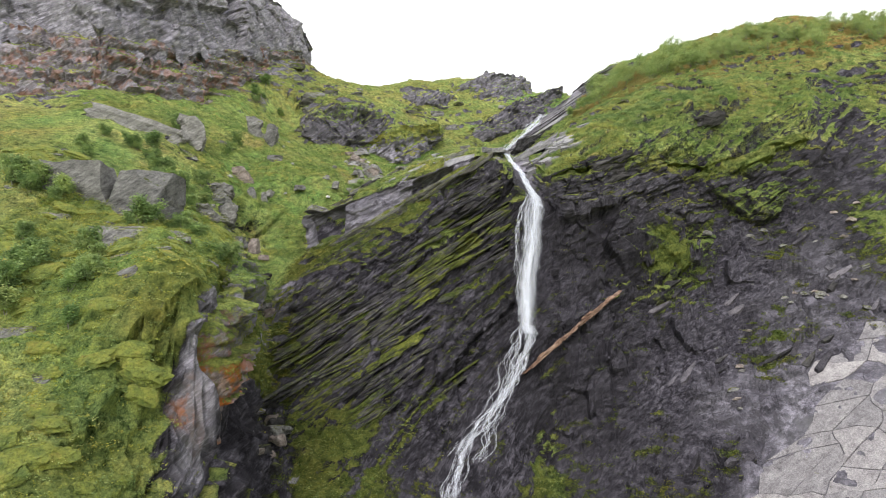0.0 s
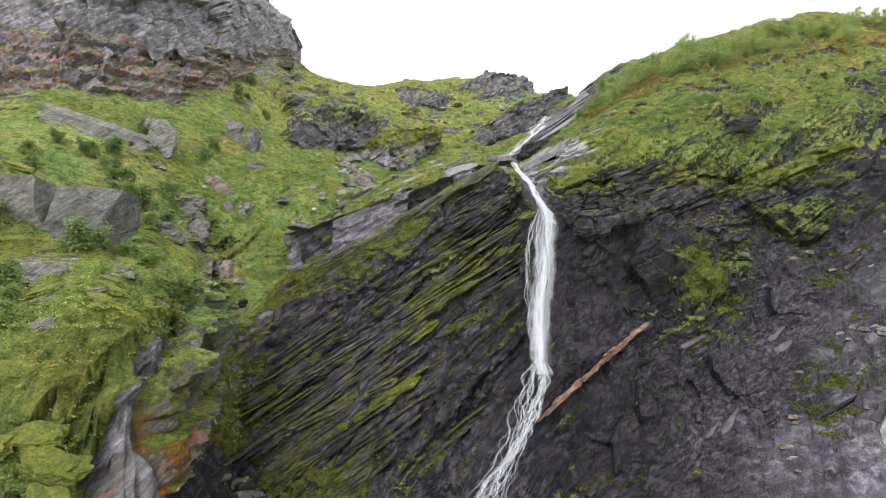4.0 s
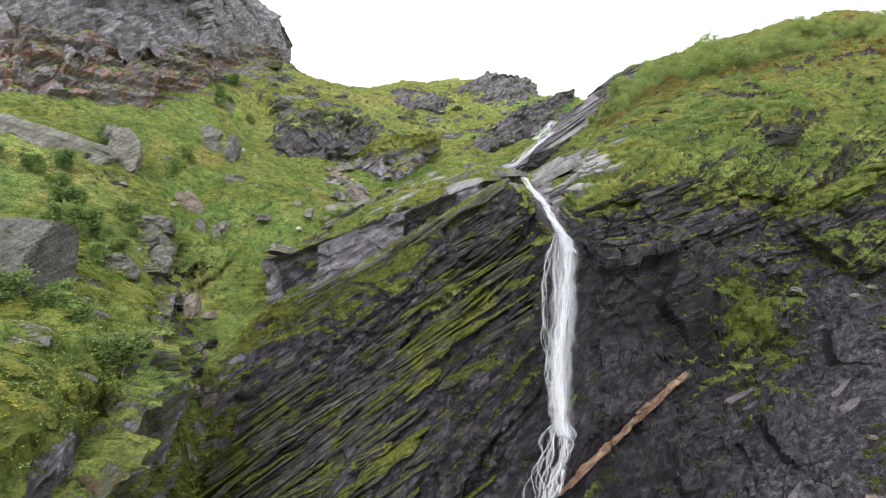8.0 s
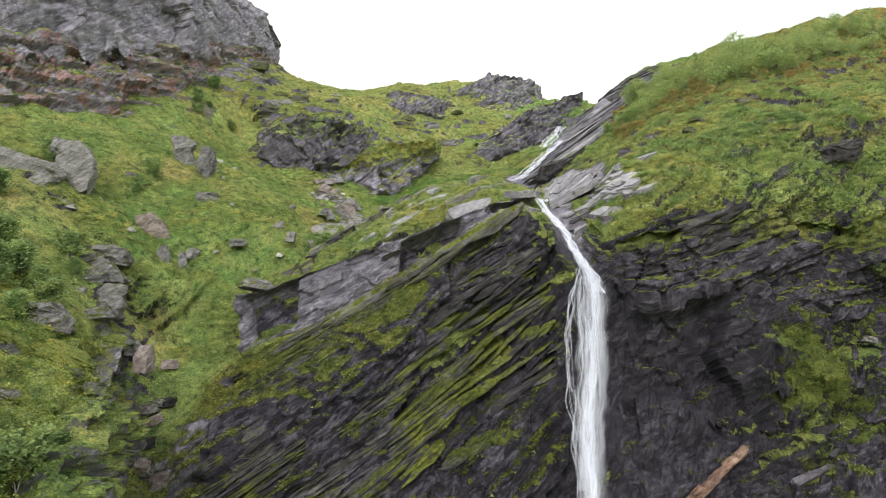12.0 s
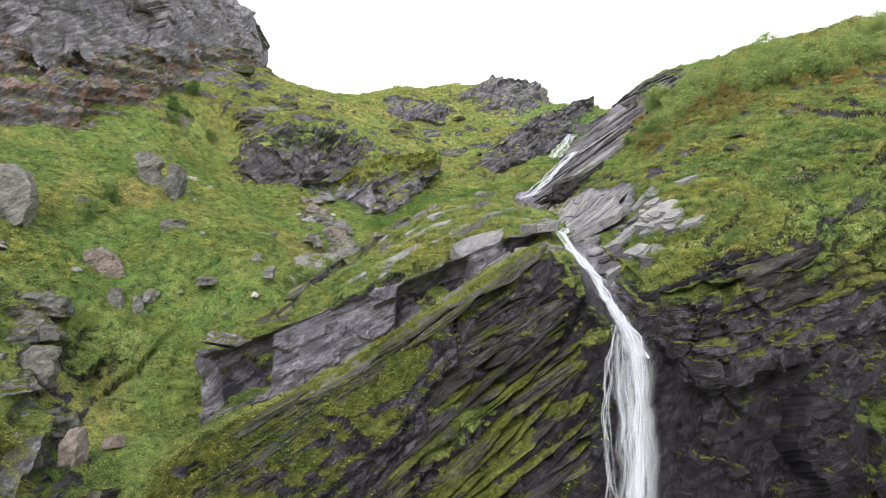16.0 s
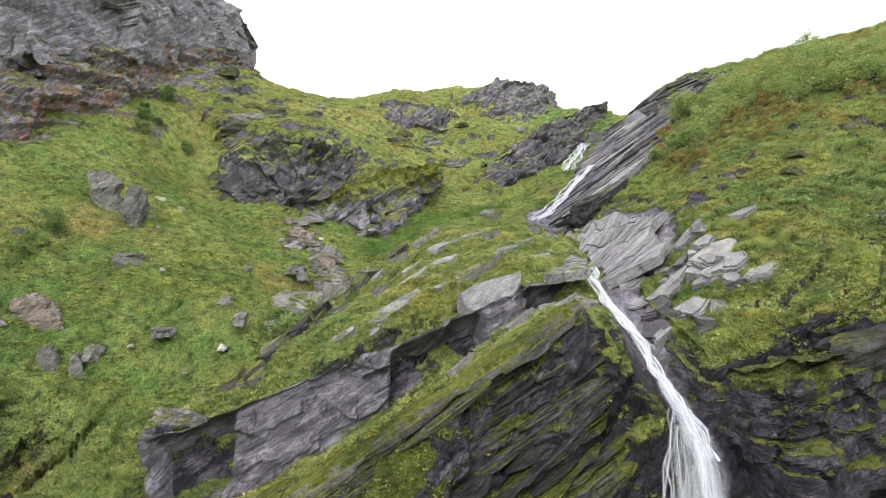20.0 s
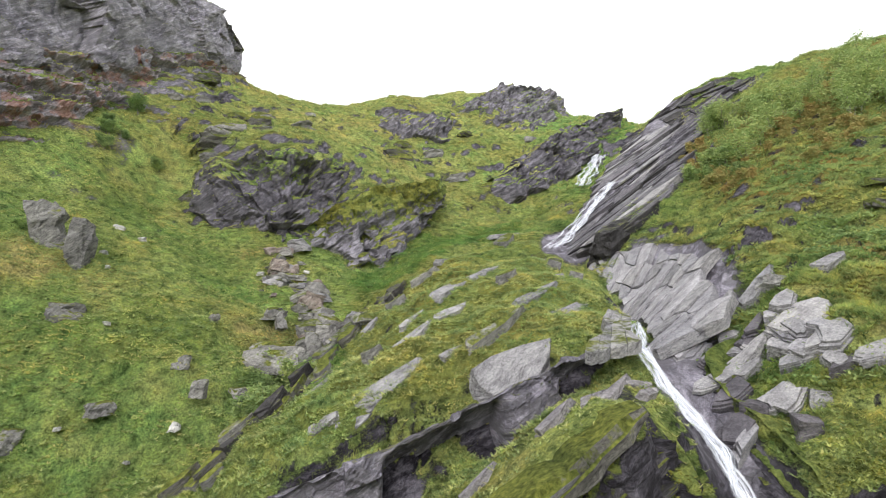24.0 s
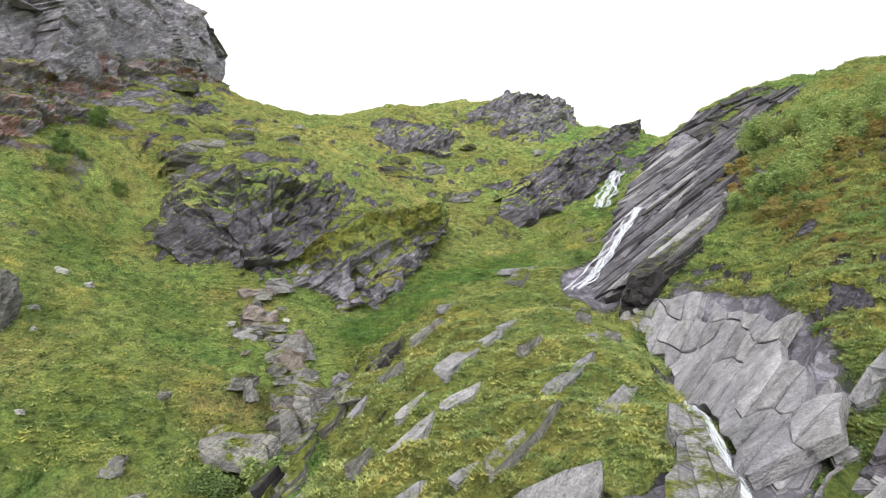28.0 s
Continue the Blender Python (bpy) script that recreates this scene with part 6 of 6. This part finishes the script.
chute = on_ground([(8.5, 73.6, 39.2), (8.6, 72.6, 38.5), (8.95, 71.4, 37.2), (9.4, 70.6, 36.4), (9.8, 70, 35.6), (9.95, 69, 34.6), (10.05, 67.9, 33.5), (10.35, 67, 32.7), (10.6, 66.2, 31.9), (10.95, 65.2, 30.9), (11, 64.6, 30)], 0.5)
water_part("chute", [(shifted(chute, rng, 0.22, 0.1, 0.2, 0.25), rng.uniform(0.2, 0.5), 0.45, rng) for _ in range(9)], M_CASCADE, fall, "white water rushing over the lip")
drop = [(10.2, 67.2, 33.1), (10.75, 65.8, 31.7), (10.95, 64.6, 30.1), (10.5, 63.4, 28), (10.0, 62, 25), (9.5, 61, 22), (9.0, 60, 19), (8.75, 59, 16.3), (8.9, 58.5, 15.3)]
water_part("main_drop", [(shifted(drop, rng, 0.14, 0.1, 0.15, 0.3), w, 0.25, rng) for w in (0.4, 0.7)], M_SHEET, fall, "white free-falling water in strands")
water_part("spray_veil", [(shifted(drop, rng, 0.2, 0.2, 0.2, 0.3), w, 0.3, rng) for w in (1.3, 1.9, 2.4)], M_VEIL, fall, "thin veil of falling spray")
side = [(10.4, 66.2, 32.1), (9.7, 65.2, 30.9), (9.0, 64.4, 29.9), (8.45, 63.2, 27.6), (8.2, 62.2, 25), (8.05, 61.2, 22.2), (7.9, 60, 19), (7.9, 59.2, 16.6)]
water_part("side_strand", [(shifted(side, rng, 0.45, 0.1, 0.2, 0.25), rng.uniform(0.16, 0.34), 0.35, rng) for _ in range(4)], M_SHEET, fall)
between_ = [(10.4, 65.6, 31.3), (9.8, 64.4, 29.6), (9.4, 63, 27), (9.1, 61.8, 24), (8.7, 60.6, 20.6), (8.5, 59.4, 17.2)]
water_part("middle_strand", [(shifted(between_, rng, 0.2, 0.1, 0.2, 0.3), w, 0.4, rng) for w in (0.5, 1.6)], M_VEIL, fall)
foot = on_ground([(8.9, 59, 16), (9, 58.4, 15.2), (8.6, 57.9, 14.2), (8.1, 57.4, 13.1), (7.4, 56.7, 11.8), (6.6, 56, 10.6), (5.5, 55.2, 9.2), (4.5, 54.5, 7.9), (3.4, 53.7, 6.7), (2.3, 53, 5.5), (1.2, 51.3, 3.1), (0.2, 49.4, 1.2), (-1, 47, -1)], 0.3)
water_part("lower_cascade", [(shifted(foot, rng, 0.3, 0.25, 0.3, 0.9), rng.uniform(0.25, 0.7), 0.9, rng) for _ in range(7)], M_WATER, fall, "white strands spreading over the lower rocks")
fan = on_ground([(8.6, 59.2, 16.4), (7.6, 58.4, 14.8), (6.8, 57.4, 12.8), (6, 56.2, 10.9), (5, 55, 8.8), (3.6, 53.6, 6.6), (2.2, 52, 4.2)], 0.3)
water_part("spread_strand", [(shifted(fan, rng, 0.7, 0.2, 0.4, 1.8), rng.uniform(0.14, 0.4), 1.0, rng) for _ in range(8)], M_SHEET, fall)
rill = [(-15.6, 121, 65.6), (-15.2, 118, 63), (-14.9, 115.6, 60), (-14.4, 113.2, 57.6)]
trickle = new("rill")
tagged(trickle, "thin trickle of water over a dark rock step", "rill")
water_part("strand", [(shifted(rill, rng, 0.2, 0.1, 0.3, 0.3), 0.22, 0.3, rng) for _ in range(3)], M_VEIL, trickle)


# ---- plants ----
def leaf_cloud(rng, centres, per, leaf, spread_):
    """Many small leaves round the ends of the twigs."""
    V, F = [], []
    for cx_, cy_, cz_, r in centres:
        for _ in range(per):
            d = Vector((rng.gauss(0, 1), rng.gauss(0, 1), rng.gauss(0, 0.8))) * (r * spread_)
            p = Vector((cx_, cy_, cz_)) + d
            a = Vector((rng.uniform(-1, 1), rng.uniform(-1, 1), rng.uniform(-0.5, 0.5))).normalized() * leaf * rng.uniform(0.6, 1.3)
            b = a.cross(Vector((rng.uniform(-1, 1), rng.uniform(-1, 1), rng.uniform(-1, 1))).normalized()) * 0.6
            i = len(V)
            V += [tuple(p - a), tuple(p + b), tuple(p + a), tuple(p - b)]
            F.append((i, i + 1, i + 2, i + 3))
    return V, F


def limb(V, F, a, b, r0, r1, sides=5):
    d = (b - a).normalized()
    s = d.orthogonal().normalized()
    t = d.cross(s)
    i = len(V)
    for p, r in ((a, r0), (b, r1)):
        for k in range(sides):
            w = 2 * math.pi * k / sides
            V.append(tuple(p + (s * math.cos(w) + t * math.sin(w)) * r))
    for k in range(sides):
        F.append((i + k, i + (k + 1) % sides, i + sides + (k + 1) % sides, i + sides + k))


def as_mesh(name, V, F, material):
    me = bpy.data.meshes.new(name)
    me.from_pydata(V, [], F)
    me.materials.append(material)
    return me


def small_tree(seed, tall, leaves, label, category, name="birch_tree", stems=2, per=18, leaf=0.12):
    rng = random.Random(seed)
    V, F, ends = [], [], []
    for s in range(stems):
        p = Vector((rng.uniform(-0.1, 0.1), rng.uniform(-0.1, 0.1), -0.3))
        lean = Vector((rng.uniform(-0.3, 0.3), rng.uniform(-0.3, 0.3), 1)).normalized()
        r = 0.035 * tall / 2
        for k in range(5):
            q = p + lean * tall * rng.uniform(0.16, 0.21) + Vector((rng.uniform(-0.08, 0.08), rng.uniform(-0.08, 0.08), 0)) * tall
            limb(V, F, p, q, r, r * 0.75)
            if k >= 1:
                for _ in range(3):
                    d = Vector((rng.uniform(-1, 1), rng.uniform(-1, 1), rng.uniform(0.1, 0.7))).normalized()
                    e = q + d * tall * rng.uniform(0.12, 0.26) * (1.2 - 0.15 * k)
                    limb(V, F, q, e, r * 0.5, r * 0.2, 4)
                    ends.append((*e, tall * 0.10))
                    ends.append((*(q.lerp(e, 0.6)), tall * 0.08))
            p, r = q, r * 0.75
        ends.append((*p, tall * 0.08))
    LV, LF = leaf_cloud(rng, ends, per, leaf, 1.0)
    root = new(name)
    tagged(root, label, category)
    for nm, me in (("trunk", as_mesh("trunk", V, F, M_BARK)), ("crown", as_mesh("crown", LV, LF, leaves))):
        ob = new(nm, me)
        ob.parent = root
    return root


def planted(kinds, spots, group, rng, lo=0.7, hi=1.25):
    used = set()
    for x, y in spots:
        k = rng.randrange(len(kinds))
        m = Matrix.Translation((x, y, surf(x, y) - 0.05)) @ pose(0, 0, 0, 0, 0, rng.uniform(0, 360))
        if k not in used:
            used.add(k)
            ob = kinds[k]
            ob.matrix_world = m
        else:
            ob = copy_thing(kinds[k], m)
        s = rng.uniform(lo, hi)
        ob.scale = (s, s, s * rng.uniform(0.85, 1.1))
        ob["group"] = group
    for k, ob in enumerate(kinds):
        if k not in used:
            for o in (*ob.children, ob):
                bpy.data.objects.remove(o)


rng = random.Random(31)
birches = [small_tree(40 + k, 3.0 + 0.4 * (k % 3), M_LEAF, "young green birch tree on the hillside", "tree") for k in range(6)]
spots = []
while len(spots) < 330:
    x, y = rng.uniform(25, 50) if rng.random() < 0.5 else rng.uniform(50, 84), rng.uniform(80, 113)
    lower, upper = 95 - 0.24 * (x - 26), 113.5 - 0.12 * (x - 30)
    share = (y - lower) / (upper - lower)
    if 0 < share < 0.66 - 0.14 * (x > 42) and rng.random() < 1.1 - 0.7 * share and noise.noise(Vector((x / 6, y / 6, 3))) > 0.0 - 0.1 * (x > 40):
        spots.append((x, y))
near_trees = [q for q in spots if q[0] < 45]
planted(birches[:4], near_trees, "birches on the hillside", rng, 0.6, 1.15)
planted(birches[4:], [q for q in spots if q[0] >= 45], "birches on the hillside", rng, 0.4, 0.8)
heath = [small_tree(60 + k, 1.0, M_RUSTLEAF, "rust-orange autumn shrub on the hillside", "shrub", "autumn_shrub", 3, 12, 0.08) for k in range(4)]
spots = []
while len(spots) < 280:
    x, y = rng.uniform(23, 42) if rng.random() < 0.65 else rng.uniform(42, 76), rng.uniform(82, 104)
    lower = 94 - 0.2 * (x - 26)
    if -4 < y - lower < 10 and noise.noise(Vector((x / 5, y / 5, 9))) > -0.1:
        spots.append((x, y))
planted(heath, spots, "autumn shrubs on the hillside", rng, 0.7, 1.4)
willows = [small_tree(70 + k, 2.0, M_WILLOW, "grey-green willow bush in the grass", "bush", "willow_bush", 4, 22, 0.10) for k in range(5)]
areas = [(-36, 47.5, 4, 1.6, 12), (-24.5, 48, 2.6, 1.5, 7), (-18.6, 45, 0.9, 2.5, 2), (-27, 38, 5, 3.5, 14), (-19.5, 50, 1.2, 3, 6), (-33, 62, 5, 4, 16), (-29, 60, 3, 5, 10), (-31, 80, 1.5, 2.5, 3), (-11.5, 80, 1.2, 3, 9), (-13, 84, 1.4, 1.5, 4),
         (-37, 74, 2, 2, 4), (-36, 104, 4, 5, 6), (25, 96, 2, 5, 7)]
spots = [(a + rng.gauss(0, c * 0.6), b + rng.gauss(0, d * 0.6)) for a, b, c, d, n_ in areas for _ in range(n_)]
planted(willows, spots, "willow bushes", rng, 0.6, 1.3)


# ---- grass tufts: too many to count ----
def tufts(name, label, want, sel, blade, material, seed, rise=0.55):
    r = np.random.RandomState(seed)
    pick = r.choice(np.flatnonzero(sel), want)
    X, Y, Z = px[pick] + r.uniform(-0.2, 0.2, want), py[pick] + r.uniform(-0.15, 0.15, want), pz[pick] - 0.04
    V, per = [], 5
    for k in range(per):
        a = r.uniform(0, 2 * np.pi, want)
        h = blade * r.uniform(0.5, 1.3, want)
        lean_, w = r.uniform(0.5, 1.4, want) * h, 0.13 * h
        cx_, sx_ = np.cos(a), np.sin(a)
        V.append(np.stack([np.stack([X - sx_ * w, Y + cx_ * w, Z], 1), np.stack([X + sx_ * w, Y - cx_ * w, Z], 1), np.stack([X + cx_ * lean_, Y + sx_ * lean_, Z + h * rise], 1)], 1))
    V = np.concatenate(V).reshape(-1, 3)
    me = bpy.data.meshes.new(name)
    n_ = len(V)
    me.vertices.add(n_)
    me.vertices.foreach_set("co", V.ravel())
    me.loops.add(n_)
    me.loops.foreach_set("vertex_index", np.arange(n_, dtype=np.int32))
    me.polygons.add(n_ // 3)
    me.polygons.foreach_set("loop_start", np.arange(0, n_, 3, dtype=np.int32))
    me.update(calc_edges=True)
    me.materials.append(material)
    return tagged(new(name, me), label, "grass", kind="stuff")


turfy = (grass > 0.6) & near & (nz > 0.55)
tufts("grass", "tufted green mountain grass", 105000, turfy & (gx > -50) & (gx < 20) & (gy > 70) & (gy < 112), 0.27, M_GRASS, 1)
tufts("hillside_grass", "tufted green and yellow hillside grass", 80000, turfy & (gx > 12) & (gx < 80) & (gy > 64) & (gy < 122), 0.34, M_GRASS, 2)
tufts("ledge_grass", "grass on the rock ledges", 50000, turfy & (gx > -55) & (gx < 48) & (gy > 24) & (gy < 71), 0.2, M_GRASS, 3)
tufts("upland_grass", "grass on the far upper slope", 25000, turfy & (gx > -40) & (gx < 34) & (gy > 108) & (gy < 158), 0.36, M_GRASS, 4)


# ---- low leafy herbs in the turf ----
def herbs(name, label, want, sel, size, material, seed):
    r = np.random.RandomState(seed)
    pick = r.choice(np.flatnonzero(sel), want)
    per = 9
    k = np.repeat(pick, per)
    n_ = len(k)
    c = np.stack([px[k], py[k], pz[k]], 1) + np.repeat(r.uniform(-0.3, 0.3, (want, 3)) * [1, 1, 0], per, axis=0)
    c = c + r.normal(0, 1, (n_, 3)) * [size, size, size * 0.35] + [0, 0, size * 0.45]
    a = r.normal(0, 1, (n_, 3)) * [1, 1, 0.45]
    a *= (size * 0.42 * r.uniform(0.6, 1.3, (n_, 1))) / np.linalg.norm(a, axis=1, keepdims=True)
    b = np.cross(a, r.normal(0, 1, (n_, 3)) * [0.5, 0.5, 1])
    b *= size * 0.25 / np.maximum(np.linalg.norm(b, axis=1, keepdims=True), 1e-6)
    V = np.stack([c - a, c + b, c + a, c - b], 1).reshape(-1, 3)
    me = bpy.data.meshes.new(name)
    me.vertices.add(len(V))
    me.vertices.foreach_set("co", V.ravel())
    me.loops.add(len(V))
    me.loops.foreach_set("vertex_index", np.arange(len(V), dtype=np.int32))
    me.polygons.add(n_)
    me.polygons.foreach_set("loop_start", np.arange(0, len(V), 4, dtype=np.int32))
    me.update(calc_edges=True)
    me.materials.append(material)
    return tagged(new(name, me), label, "plants", kind="stuff")


patchy = fbm(gx / 4, gy / 4, bz / 4, 3, 123) > 0.12
herbs("herbs", "low leafy herbs among the grass", 12000, turfy & patchy & (gx > -50) & (gx < 14) & (gy > 70) & (gy < 118), 0.14, M_WILLOW, 11)
herbs("dwarf_willow", "low grey-green dwarf willow on the hillside", 6000, turfy & patchy & (gx > 12) & (gx < 70) & (gy > 64) & (gy < 112), 0.24, M_WILLOW, 12)
herbs("moss_herbs", "low plants on the mossy ledges", 6000, turfy & patchy & (gx > -52) & (gx < 44) & (gy > 26) & (gy < 70), 0.12, M_WILLOW, 13)
herbs("ferns", "bright green ferns in the hollow", 7000, (fern > 0.45) & near & (gy > 78), 0.17, M_FERN, 14)
herbs("cliff_moss", "olive moss cushions on the cliff's ledges", 15000, (grass > 0.42) & near & (gx > -18) & (gx < 44) & (gy > 46) & (gy < 67), 0.17, M_MOSSLEAF, 15)
herbs("buttress_herbs", "low grey-green plants on the mossy buttress", 9000, (grass > 0.45) & near & (gx > -42) & (gx < -15) & (gy > 27) & (gy < 62), 0.15, M_GRASS, 16)
herbs("buttress_moss", "bright yellow-green moss on the buttress", 9000, (grass > 0.4) & near & (gx > -34) & (gx < -15) & (gy > 27) & (gy < 62), 0.15, M_FRESHMOSS, 17)
